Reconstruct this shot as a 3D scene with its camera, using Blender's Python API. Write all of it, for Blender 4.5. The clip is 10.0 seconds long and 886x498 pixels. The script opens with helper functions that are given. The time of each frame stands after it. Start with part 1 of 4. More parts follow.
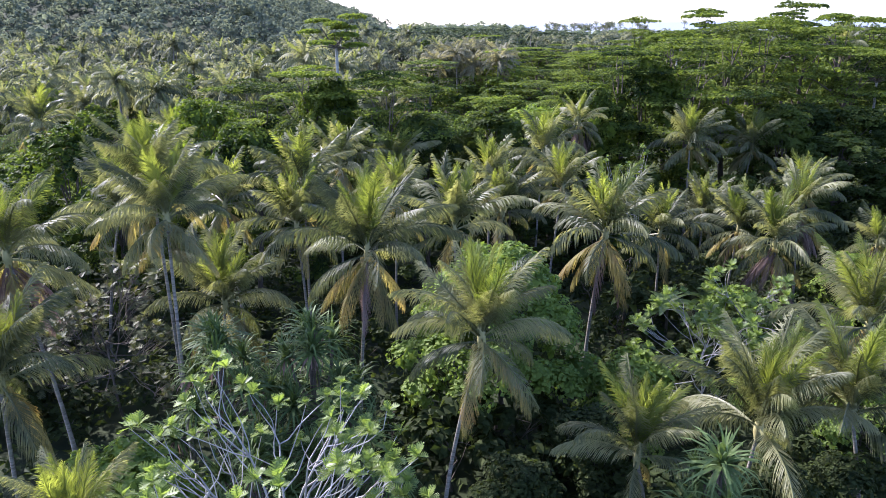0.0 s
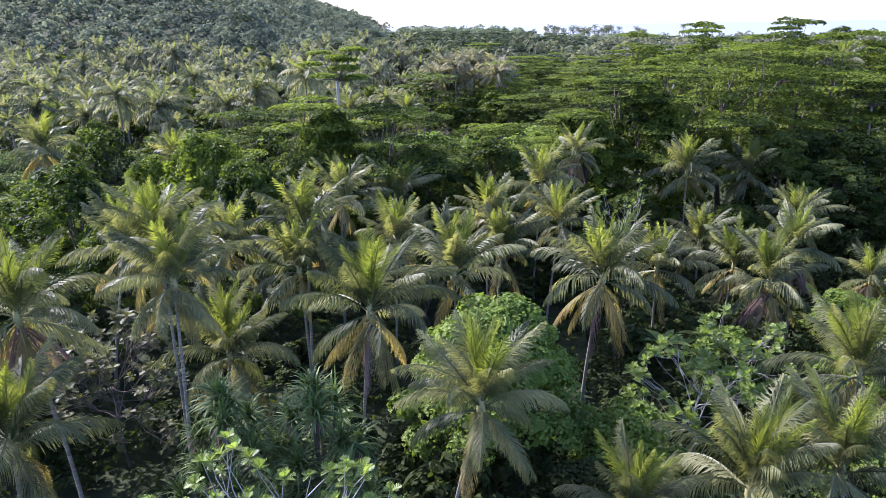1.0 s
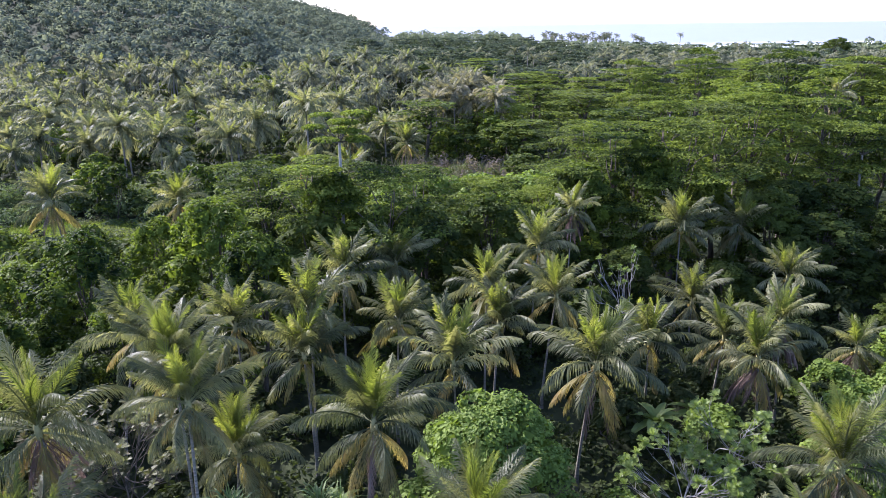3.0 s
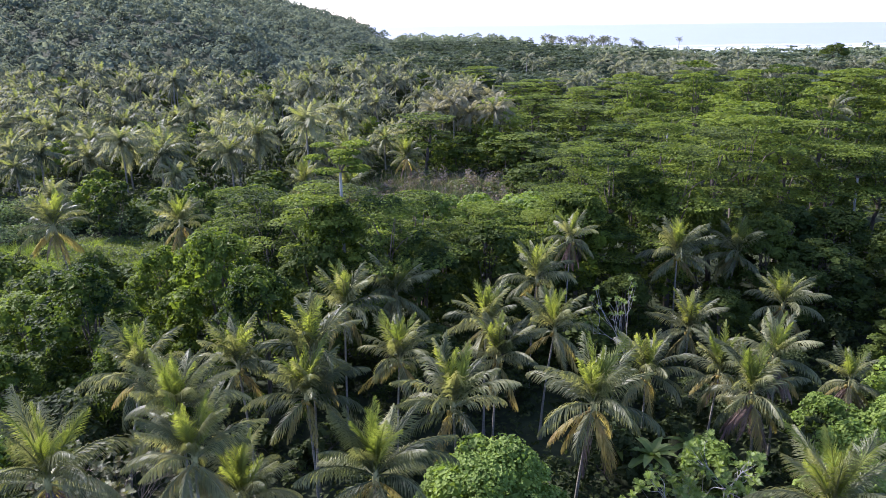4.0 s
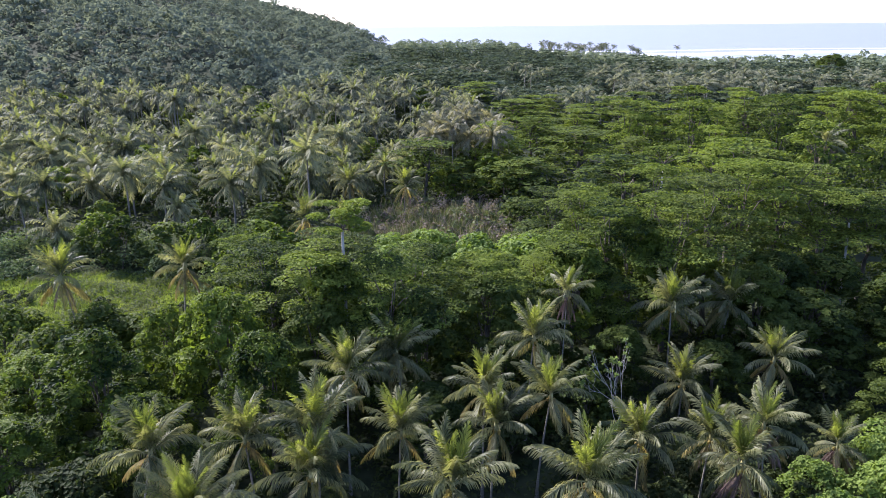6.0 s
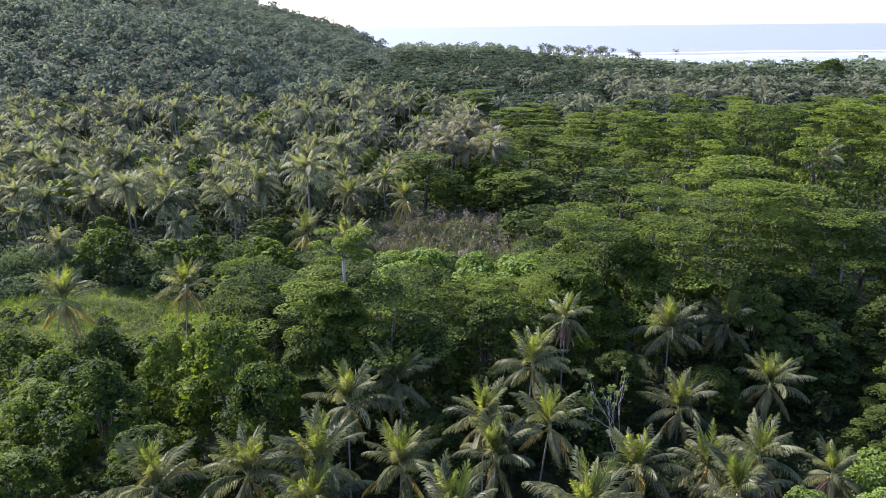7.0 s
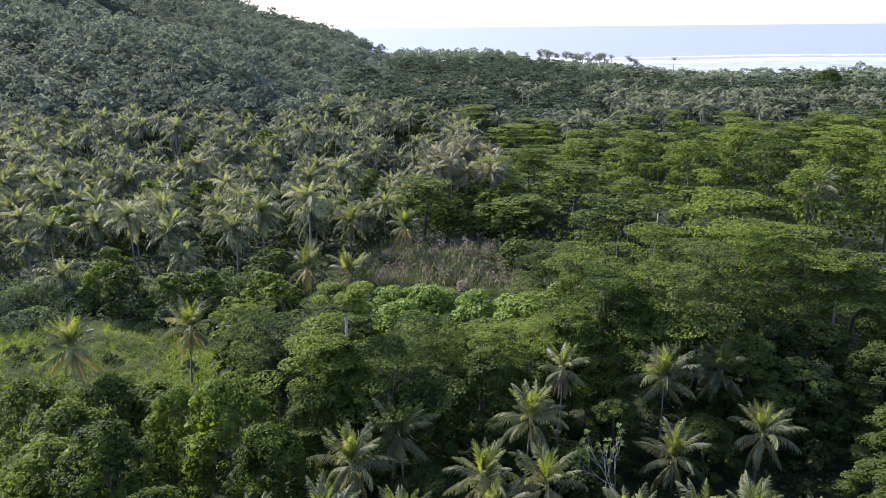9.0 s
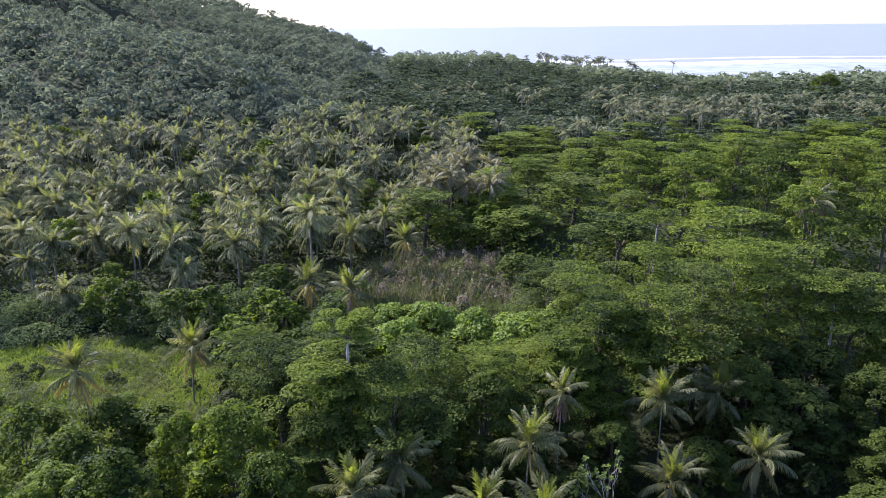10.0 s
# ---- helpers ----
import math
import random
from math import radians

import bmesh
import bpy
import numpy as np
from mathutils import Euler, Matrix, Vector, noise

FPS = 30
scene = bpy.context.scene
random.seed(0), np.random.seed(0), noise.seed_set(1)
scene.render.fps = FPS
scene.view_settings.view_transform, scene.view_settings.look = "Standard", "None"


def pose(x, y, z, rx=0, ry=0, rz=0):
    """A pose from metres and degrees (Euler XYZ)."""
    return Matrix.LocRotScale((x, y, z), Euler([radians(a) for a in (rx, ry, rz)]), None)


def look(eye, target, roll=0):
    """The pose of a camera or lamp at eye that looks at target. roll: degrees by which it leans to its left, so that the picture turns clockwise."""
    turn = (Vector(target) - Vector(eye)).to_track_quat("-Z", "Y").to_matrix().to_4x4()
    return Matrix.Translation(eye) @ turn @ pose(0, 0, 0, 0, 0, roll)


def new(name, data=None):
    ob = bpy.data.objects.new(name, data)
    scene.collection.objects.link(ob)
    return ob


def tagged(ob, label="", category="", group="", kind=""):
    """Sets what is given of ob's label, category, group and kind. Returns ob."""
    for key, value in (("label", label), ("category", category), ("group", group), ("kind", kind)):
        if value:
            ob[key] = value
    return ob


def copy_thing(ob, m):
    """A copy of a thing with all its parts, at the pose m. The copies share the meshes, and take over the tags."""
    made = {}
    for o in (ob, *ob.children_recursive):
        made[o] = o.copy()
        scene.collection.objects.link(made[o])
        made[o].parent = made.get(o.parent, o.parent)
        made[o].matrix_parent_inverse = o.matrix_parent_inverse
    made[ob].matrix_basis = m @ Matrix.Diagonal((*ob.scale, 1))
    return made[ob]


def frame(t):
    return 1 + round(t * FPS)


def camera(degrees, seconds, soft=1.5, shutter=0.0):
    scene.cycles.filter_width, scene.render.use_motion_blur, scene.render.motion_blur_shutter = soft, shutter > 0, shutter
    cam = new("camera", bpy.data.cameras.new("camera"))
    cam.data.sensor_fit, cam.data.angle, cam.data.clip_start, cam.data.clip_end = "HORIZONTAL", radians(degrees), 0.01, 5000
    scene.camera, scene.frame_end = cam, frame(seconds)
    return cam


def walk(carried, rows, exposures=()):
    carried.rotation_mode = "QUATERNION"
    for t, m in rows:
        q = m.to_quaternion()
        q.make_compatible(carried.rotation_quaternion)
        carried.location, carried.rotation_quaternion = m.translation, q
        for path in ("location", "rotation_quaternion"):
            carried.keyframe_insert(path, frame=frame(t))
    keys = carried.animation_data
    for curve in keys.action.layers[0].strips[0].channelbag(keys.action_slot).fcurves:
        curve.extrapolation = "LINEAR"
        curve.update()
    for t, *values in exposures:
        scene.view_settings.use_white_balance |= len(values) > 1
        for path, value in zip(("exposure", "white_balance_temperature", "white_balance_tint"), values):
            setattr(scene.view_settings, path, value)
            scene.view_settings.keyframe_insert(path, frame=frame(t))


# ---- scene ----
# A drone rises straight up over a coastal palm forest: metres, z up, the sea at 0.
cam = camera(62.0, 10.0, 0.85)


def eye_at(t):
    """The camera's pose t seconds into the climb."""
    yaw = 2.227 - 0.1054 * t + 0.00388 * t * t
    pitch = -17.11 - 0.0267 * t + 0.00099 * t * t
    roll = -0.90 + 0.11 * t - 0.0075 * t * t
    eye = Vector((0.32 - 0.030 * t, 0.84 + 0.013 * t, 21.41 + 2.751 * t))
    way = Vector((-math.sin(radians(yaw)) * math.cos(radians(pitch)), math.cos(radians(yaw)) * math.cos(radians(pitch)), math.sin(radians(pitch))))
    return look(eye, eye + way, roll)


walk(cam, [(0.5 * i, eye_at(0.5 * i)) for i in range(21)], ((0.0, 2.02, 5450, 28), (5.0, 1.80, 5530, 27), (10.0, 1.65, 5650, 24)))

# ---- light: a hazy sun on the left, a little ahead, with a pale sky ----
SUN_AZIMUTH, SUN_HEIGHT = -54.0, 36.0
world = bpy.data.worlds.new("sky")
scene.world = world
world.use_nodes = True
sky = world.node_tree.nodes.new("ShaderNodeTexSky")
sky.sky_type = "NISHITA"
sky.sun_disc = False
sky.sun_elevation, sky.sun_rotation = radians(SUN_HEIGHT), radians(SUN_AZIMUTH)
sky.air_density, sky.dust_density, sky.ozone_density = 0.75, 1.2, 1.0
background = world.node_tree.nodes["Background"]
background.inputs["Strength"].default_value = 0.15
world.node_tree.links.new(sky.outputs[0], background.inputs["Color"])
lamp = bpy.data.lights.new("sun", "SUN")
lamp.energy, lamp.angle, lamp.color = 4.0, radians(2.0), (1.0, 0.93, 0.77)
sun = new("sun", lamp)
toward_sun = Vector((math.sin(radians(SUN_AZIMUTH)) * math.cos(radians(SUN_HEIGHT)), math.cos(radians(SUN_AZIMUTH)) * math.cos(radians(SUN_HEIGHT)), math.sin(radians(SUN_HEIGHT))))
sun.matrix_basis = look(toward_sun * 100, (0, 0, 0))


# ---- materials ----
def material(name):
    made = bpy.data.materials.new(name)
    made.use_nodes = True
    tree = made.node_tree
    tree.nodes.clear()
    return made, tree, tree.nodes, tree.links


def leafy(name, dark, light, through_light=0.3, rough=0.45, tint=0.35, patch=0.0, patch_colour=(0.2, 0.15, 0.05), coat=0.35, shine=(1.6, 1.65, 0.75), patch_scale=1.7, vary=0.55):
    """Leaves: colour from leaf to leaf and from plant to plant, a waxy top, and light that shines through."""
    made, tree, nodes, links = material(name)
    out = nodes.new("ShaderNodeOutputMaterial")
    geo, info = nodes.new("ShaderNodeNewGeometry"), nodes.new("ShaderNodeObjectInfo")
    mottle = nodes.new("ShaderNodeTexNoise")
    mottle.inputs["Scale"].default_value = 0.45
    mottle.inputs["Detail"].default_value = 3.0
    links.new(geo.outputs["Position"], mottle.inputs["Vector"])
    add = nodes.new("ShaderNodeMath")
    add.operation = "MULTIPLY_ADD"
    links.new(geo.outputs["Random Per Island"], add.inputs[0])
    add.inputs[1].default_value = vary
    shift = nodes.new("ShaderNodeMath")
    shift.operation = "MULTIPLY_ADD"
    links.new(info.outputs["Random"], shift.inputs[0])
    shift.inputs[1].default_value, shift.inputs[2].default_value = tint, -0.18 - 0.5 * tint
    links.new(shift.outputs[0], add.inputs[2])
    total = nodes.new("ShaderNodeMath")
    total.operation = "ADD"
    total.use_clamp = True
    links.new(add.outputs[0], total.inputs[0])
    clump = nodes.new("ShaderNodeMath")
    clump.operation = "MULTIPLY_ADD"
    links.new(mottle.outputs["Fac"], clump.inputs[0])
    clump.inputs[1].default_value, clump.inputs[2].default_value = 2.0, -0.5
    links.new(clump.outputs[0], total.inputs[1])
    ramp = nodes.new("ShaderNodeMix")
    ramp.data_type = "RGBA"
    links.new(total.outputs[0], ramp.inputs["Factor"])
    ramp.inputs["A"].default_value, ramp.inputs["B"].default_value = (*dark, 1), (*light, 1)
    colour = ramp.outputs["Result"]
    if patch > 0:
        blot = nodes.new("ShaderNodeTexNoise")
        blot.inputs["Scale"].default_value = patch_scale
        links.new(geo.outputs["Position"], blot.inputs["Vector"])
        edge = nodes.new("ShaderNodeMapRange")
        edge.inputs["From Min"].default_value, edge.inputs["From Max"].default_value = 0.52, 0.66
        edge.inputs["To Max"].default_value = patch
        links.new(blot.outputs["Fac"], edge.inputs["Value"])
        over = nodes.new("ShaderNodeMix")
        over.data_type = "RGBA"
        links.new(edge.outputs["Result"], over.inputs["Factor"])
        links.new(colour, over.inputs["A"])
        over.inputs["B"].default_value = (*patch_colour, 1)
        colour = over.outputs["Result"]
    face = nodes.new("ShaderNodeBsdfPrincipled")
    links.new(colour, face.inputs["Base Color"])
    face.inputs["Roughness"].default_value = rough
    face.inputs["Specular IOR Level"].default_value = coat
    glow = nodes.new("ShaderNodeBsdfTranslucent")
    warm = nodes.new("ShaderNodeMix")
    warm.data_type, warm.blend_type = "RGBA", "MULTIPLY"
    warm.inputs["Factor"].default_value = 1.0
    links.new(colour, warm.inputs["A"])
    warm.inputs["B"].default_value = (*shine, 1)
    links.new(warm.outputs["Result"], glow.inputs["Color"])
    mix = nodes.new("ShaderNodeMixShader")
    mix.inputs[0].default_value = through_light
    links.new(face.outputs[0], mix.inputs[1])
    links.new(glow.outputs[0], mix.inputs[2])
    links.new(mix.outputs[0], out.inputs["Surface"])
    return made


def solid(name, one, two, scale, rough=0.9, bump=0.3, stretch=(1, 1, 1), generated=False, third=None, scale_two=None):
    """Bark, soil and the like: two colours in a noise at two scales, with relief."""
    made, tree, nodes, links = material(name)
    out, face = nodes.new("ShaderNodeOutputMaterial"), nodes.new("ShaderNodeBsdfPrincipled")
    coord, place = nodes.new("ShaderNodeTexCoord"), nodes.new("ShaderNodeMapping")
    place.inputs["Scale"].default_value = stretch
    links.new(coord.outputs["Object"], place.inputs["Vector"])
    fine, wide = nodes.new("ShaderNodeTexNoise"), nodes.new("ShaderNodeTexNoise")
    fine.inputs["Scale"].default_value, fine.inputs["Detail"].default_value = scale, 6.0
    wide.inputs["Scale"].default_value, wide.inputs["Detail"].default_value = scale_two or scale / 9, 3.0
    links.new(place.outputs[0], fine.inputs["Vector"])
    links.new(place.outputs[0], wide.inputs["Vector"])
    edge = nodes.new("ShaderNodeMapRange")
    edge.inputs["From Min"].default_value, edge.inputs["From Max"].default_value = 0.35, 0.65
    links.new(fine.outputs["Fac"], edge.inputs["Value"])
    mix = nodes.new("ShaderNodeMix")
    mix.data_type = "RGBA"
    links.new(edge.outputs["Result"], mix.inputs["Factor"])
    mix.inputs["A"].default_value, mix.inputs["B"].default_value = (*one, 1), (*two, 1)
    wide_edge = nodes.new("ShaderNodeMapRange")
    wide_edge.inputs["From Min"].default_value, wide_edge.inputs["From Max"].default_value = 0.42, 0.62
    wide_edge.inputs["To Max"].default_value = 0.6
    links.new(wide.outputs["Fac"], wide_edge.inputs["Value"])
    over = nodes.new("ShaderNodeMix")
    over.data_type = "RGBA"
    links.new(wide_edge.outputs["Result"], over.inputs["Factor"])
    links.new(mix.outputs["Result"], over.inputs["A"])
    over.inputs["B"].default_value = (*(third or two), 1)
    links.new(over.outputs["Result"], face.inputs["Base Color"])
    face.inputs["Roughness"].default_value = rough
    face.inputs["Specular IOR Level"].default_value = 0.15
    relief = nodes.new("ShaderNodeBump")
    relief.inputs["Strength"].default_value = bump
    links.new(fine.outputs["Fac"], relief.inputs["Height"])
    links.new(relief.outputs[0], face.inputs["Normal"])
    links.new(face.outputs[0], out.inputs["Surface"])
    return made


PALM_YOUNG = leafy("palm_young", (0.095, 0.118, 0.026), (0.22, 0.24, 0.058), 0.48, 0.5, coat=0.25, vary=0.25, tint=0.7, shine=(1.55, 1.58, 0.6))
PALM_LEAF = leafy("palm_leaf", (0.052, 0.064, 0.028), (0.215, 0.217, 0.105), 0.44, 0.48, coat=0.3, shine=(1.5, 1.46, 0.7), vary=0.35, tint=0.8)
PALM_OLD = leafy("palm_old", (0.12, 0.118, 0.045), (0.30, 0.265, 0.115), 0.5, 0.55, coat=0.15, shine=(1.55, 1.42, 0.7), vary=0.25, tint=0.6, patch=0.45, patch_colour=(0.23, 0.15, 0.075), patch_scale=0.8)
PALM_DEAD = leafy("palm_dead", (0.095, 0.068, 0.058), (0.235, 0.17, 0.145), 0.3, 0.8, coat=0.08, shine=(1.3, 1.15, 1.0))
PALM_FAR = leafy("palm_far", (0.052, 0.064, 0.034), (0.19, 0.195, 0.102), 0.38, 0.6, tint=0.9, coat=0.1, shine=(1.45, 1.4, 0.8), vary=0.5)
PALM_DISTANT = leafy("palm_distant", (0.058, 0.067, 0.041), (0.19, 0.192, 0.12), 0.38, 0.65, coat=0.08, shine=(1.4, 1.4, 0.9), vary=0.6)
PALM_PALE = leafy("palm_pale", (0.072, 0.076, 0.044), (0.20, 0.19, 0.118), 0.4, 0.6, tint=0.6, coat=0.1, shine=(1.45, 1.38, 0.8), vary=0.5)
PALM_FAR_YOUNG = leafy("palm_far_young", (0.06, 0.075, 0.03), (0.17, 0.18, 0.065), 0.4, 0.6, tint=0.6, coat=0.15)
PALM_STEM = solid("palm_stem", (0.16, 0.15, 0.06), (0.30, 0.27, 0.12), 3.0, 0.6, 0.1)
TREE_LEAF = leafy("tree_leaf", (0.014, 0.028, 0.007), (0.125, 0.164, 0.021), 0.38, 0.62, coat=0.1, tint=0.55)
LAYER_LEAF = leafy("layer_leaf", (0.017, 0.032, 0.010), (0.140, 0.176, 0.030), 0.36, 0.65, coat=0.06, tint=0.9, vary=0.6, patch=0.3, patch_colour=(0.08, 0.088, 0.045), patch_scale=0.05)
VINE_LEAF = leafy("vine_leaf", (0.062, 0.104, 0.018), (0.155, 0.208, 0.04), 0.36, 0.6, coat=0.15, vary=0.7)
# undergrowth leaves, darkened in the base colour for the shade under the crowns
SHRUB_SHADE_LEAF = leafy("shrub_shade_leaf", (0.015, 0.024, 0.008), (0.05, 0.064, 0.02), 0.3, 0.65, coat=0.08)
BROWN_LEAF = leafy("brown_leaf", (0.04, 0.05, 0.022), (0.13, 0.135, 0.06), 0.25, 0.55, coat=0.2, patch=0.55, patch_colour=(0.15, 0.105, 0.06))
BIG_LEAF = leafy("big_leaf", (0.06, 0.10, 0.026), (0.185, 0.235, 0.06), 0.42, 0.45, coat=0.3, vary=0.7)
SPIKY_LEAF = leafy("spiky_leaf", (0.038, 0.064, 0.02), (0.115, 0.16, 0.052), 0.28, 0.6, coat=0.18)
# dark foliage whose base colour also carries the shade it stands in
DARK_SHADE_LEAF = leafy("dark_shade_leaf", (0.018, 0.031, 0.009), (0.072, 0.095, 0.019), 0.38, 0.65, coat=0.08, tint=0.6)
# the hill's aerial haze is put into this colour: pale, greyed leaves
HILL_HAZE_LEAF = leafy("hill_haze_leaf", (0.086, 0.103, 0.074), (0.18, 0.202, 0.14), 0.42, 0.9, coat=0.03, shine=(1.22, 1.22, 0.95), vary=0.3)
# leaves of the far woods, shifted towards grey-blue to paint in distance haze
FAR_HAZE_LEAF = leafy("far_haze_leaf", (0.028, 0.040, 0.024), (0.105, 0.13, 0.07), 0.28, 0.75, coat=0.06, shine=(1.3, 1.3, 0.9), tint=0.5)
THICKET_LEAF = leafy("thicket_leaf", (0.035, 0.055, 0.022), (0.115, 0.15, 0.062), 0.32, 0.65, coat=0.12)
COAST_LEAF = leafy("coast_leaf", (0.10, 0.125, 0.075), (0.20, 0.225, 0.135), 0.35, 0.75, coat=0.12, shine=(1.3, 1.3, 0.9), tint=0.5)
GRASS = leafy("grass", (0.08, 0.12, 0.018), (0.20, 0.245, 0.045), 0.38, 0.65, coat=0.1, patch=0.4, patch_colour=(0.20, 0.205, 0.08), patch_scale=0.16, vary=0.3)
REED = leafy("reed", (0.05, 0.07, 0.026), (0.135, 0.15, 0.07), 0.25, 0.7, coat=0.1, patch=0.3, patch_colour=(0.13, 0.115, 0.08), patch_scale=0.22)
PLUME = leafy("plume", (0.10, 0.082, 0.068), (0.20, 0.168, 0.142), 0.25, 0.8, coat=0.1)
BARK = solid("bark", (0.05, 0.042, 0.032), (0.13, 0.11, 0.085), 5.0, 0.9, 0.5, (1, 1, 0.3))
PALE_BARK = solid("pale_bark", (0.21, 0.198, 0.17), (0.38, 0.36, 0.32), 4.0, 0.85, 0.3, (1, 1, 0.35), third=(0.19, 0.18, 0.15))
PALM_BARK = solid("palm_bark", (0.10, 0.088, 0.07), (0.25, 0.225, 0.19), 6.0, 0.9, 0.6, (0.25, 0.25, 2.4), third=(0.17, 0.165, 0.12))
HUSK = solid("husk", (0.16, 0.13, 0.03), (0.28, 0.20, 0.05), 7.0, 0.6, 0.2)
SOIL = solid("soil", (0.016, 0.022, 0.010), (0.034, 0.042, 0.018), 0.9, 0.95, 0.6, third=(0.028, 0.038, 0.014))
FOAM = solid("foam", (0.72, 0.75, 0.77), (0.85, 0.86, 0.86), 0.12, 0.8, 0.3)
REEF = solid("reef", (0.14, 0.16, 0.165), (0.30, 0.32, 0.31), 0.05, 0.6, 0.2)


def water_material():
    made, tree, nodes, links = material("sea_water")
    out, face = nodes.new("ShaderNodeOutputMaterial"), nodes.new("ShaderNodeBsdfPrincipled")
    coord, place, wave = nodes.new("ShaderNodeTexCoord"), nodes.new("ShaderNodeMapping"), nodes.new("ShaderNodeTexNoise")
    place.inputs["Scale"].default_value = (0.012, 0.06, 1)
    wave.inputs["Scale"].default_value, wave.inputs["Detail"].default_value = 1.0, 8.0
    links.new(coord.outputs["Object"], place.inputs["Vector"])
    links.new(place.outputs[0], wave.inputs["Vector"])
    mix = nodes.new("ShaderNodeMix")
    mix.data_type = "RGBA"
    links.new(wave.outputs["Fac"], mix.inputs["Factor"])
    mix.inputs["A"].default_value, mix.inputs["B"].default_value = (0.15, 0.15, 0.156, 1), (0.21, 0.208, 0.21, 1)
    links.new(mix.outputs["Result"], face.inputs["Base Color"])
    face.inputs["Roughness"].default_value = 0.4
    face.inputs["Specular IOR Level"].default_value = 0.2
    relief = nodes.new("ShaderNodeBump")
    relief.inputs["Strength"].default_value, relief.inputs["Distance"].default_value = 0.7, 2.0
    links.new(wave.outputs["Fac"], relief.inputs["Height"])
    links.new(relief.outputs[0], face.inputs["Normal"])
    links.new(face.outputs[0], out.inputs["Surface"])
    return made


SEA = water_material()


# ---- mesh helpers ----
rng = np.random.default_rng(7)


def mesh_of(name, verts, faces, substance, smooth=False):
    """A mesh from an array of corners and an array of four-sided faces."""
    verts, faces = np.asarray(verts, np.float32), np.asarray(faces, np.int32)
    data = bpy.data.meshes.new(name)
    data.vertices.add(len(verts))
    data.vertices.foreach_set("co", verts.ravel())
    data.loops.add(faces.size)
    data.loops.foreach_set("vertex_index", faces.ravel())
    data.polygons.add(len(faces))
    data.polygons.foreach_set("loop_start", np.arange(len(faces), dtype=np.int32) * faces.shape[1])
    data.polygons.foreach_set("use_smooth", np.full(len(faces), smooth))
    data.materials.append(substance)
    data.update(calc_edges=True)
    return data


def part_of(name, data, parent, m=None, label=""):
    ob = new(name, data)
    ob.parent = parent
    if m is not None:
        ob.matrix_basis = m
    return tagged(ob, label)


def joined(pieces):
    """One pair of corners and faces from many."""
    verts, faces, count = [], [], 0
    for v, f in pieces:
        verts.append(v)
        faces.append(np.asarray(f) + count)
        count += len(v)
    return np.concatenate(verts), np.concatenate(faces)


def turned(v, azimuth=0.0, lift=0.0, roll=0.0, scale=1.0, at=(0, 0, 0)):
    """Corners that point along +x, rolled, lifted and turned to an azimuth (radians), then moved."""
    m = np.array(Matrix.Rotation(azimuth, 3, "Z") @ Matrix.Rotation(-lift, 3, "Y") @ Matrix.Rotation(roll, 3, "X"))
    return v @ m.T * scale + np.asarray(at)


def tube(points, radii, sides=6):
    """A tapered tube along points."""
    points, radii = np.asarray(points, float), np.asarray(radii, float)
    way = np.gradient(points, axis=0)
    way /= np.linalg.norm(way, axis=1)[:, None] + 1e-9
    across = np.cross(way, (0.31, 0.95, 0.05))
    across /= np.linalg.norm(across, axis=1)[:, None] + 1e-9
    other = np.cross(way, across)
    a = np.linspace(0, 2 * np.pi, sides, endpoint=False)
    ring = np.cos(a)[None, :, None] * across[:, None] + np.sin(a)[None, :, None] * other[:, None]
    v = (points[:, None] + ring * radii[:, None, None]).reshape(-1, 3)
    i, j = np.meshgrid(np.arange(len(points) - 1), np.arange(sides), indexing="ij")
    k = (j + 1) % sides
    f = np.stack([i * sides + j, i * sides + k, (i + 1) * sides + k, (i + 1) * sides + j], -1).reshape(-1, 4)
    return v, f


def bend(start, end, sag, steps, seed):
    """A wavering line from start to end."""
    r = np.random.default_rng(seed)
    s = np.linspace(0, 1, steps)[:, None]
    line = np.asarray(start) * (1 - s) + np.asarray(end) * s
    side = r.normal(0, 1, 3) * (1, 1, 0.3)
    return line + np.sin(np.pi * s) * sag * side + np.sin(2.3 * np.pi * s) * sag * 0.35 * r.normal(0, 1, 3)


def leaf_cloud(r, blobs, count, size, flat=0.5, top_only=0.25, slim=0.5, stray=0.35, skin=1.05):
    """Leaves over the skins of ellipsoids (x, y, z, rx, ry, rz): pointed four-cornered blades."""
    blobs = np.asarray(blobs, float)
    weight = blobs[:, 3] * blobs[:, 4] + blobs[:, 3] * blobs[:, 5]
    pick = r.choice(len(blobs), count, p=weight / weight.sum())
    d = r.normal(0, 1, (count, 3))
    d /= np.linalg.norm(d, axis=1)[:, None]
    low = d[:, 2] < -top_only
    d[low, 2] *= -1
    depth = skin - 0.28 * r.random(count) ** 2
    centre = blobs[pick, :3] + d * blobs[pick, 3:] * depth[:, None]
    normal = d / blobs[pick, 3:]
    normal /= np.linalg.norm(normal, axis=1)[:, None]
    normal = normal * (1 - flat) + np.array((0, 0, flat)) + r.normal(0, stray, (count, 3))
    normal /= np.linalg.norm(normal, axis=1)[:, None]
    along = np.cross(normal, r.normal(0, 1, (count, 3)))
    along /= np.linalg.norm(along, axis=1)[:, None]
    across = np.cross(normal, along)
    length = size * (0.65 + 0.7 * r.random(count))[:, None]
    v = np.stack([centre - along * length * 0.5, centre - across * length * slim * 0.5 + normal * length * 0.08, centre + along * length * 0.5 - normal * length * 0.12, centre + across * length * slim * 0.5 + normal * length * 0.08], 1)
    return v.reshape(-1, 3), np.arange(count * 4).reshape(-1, 4)


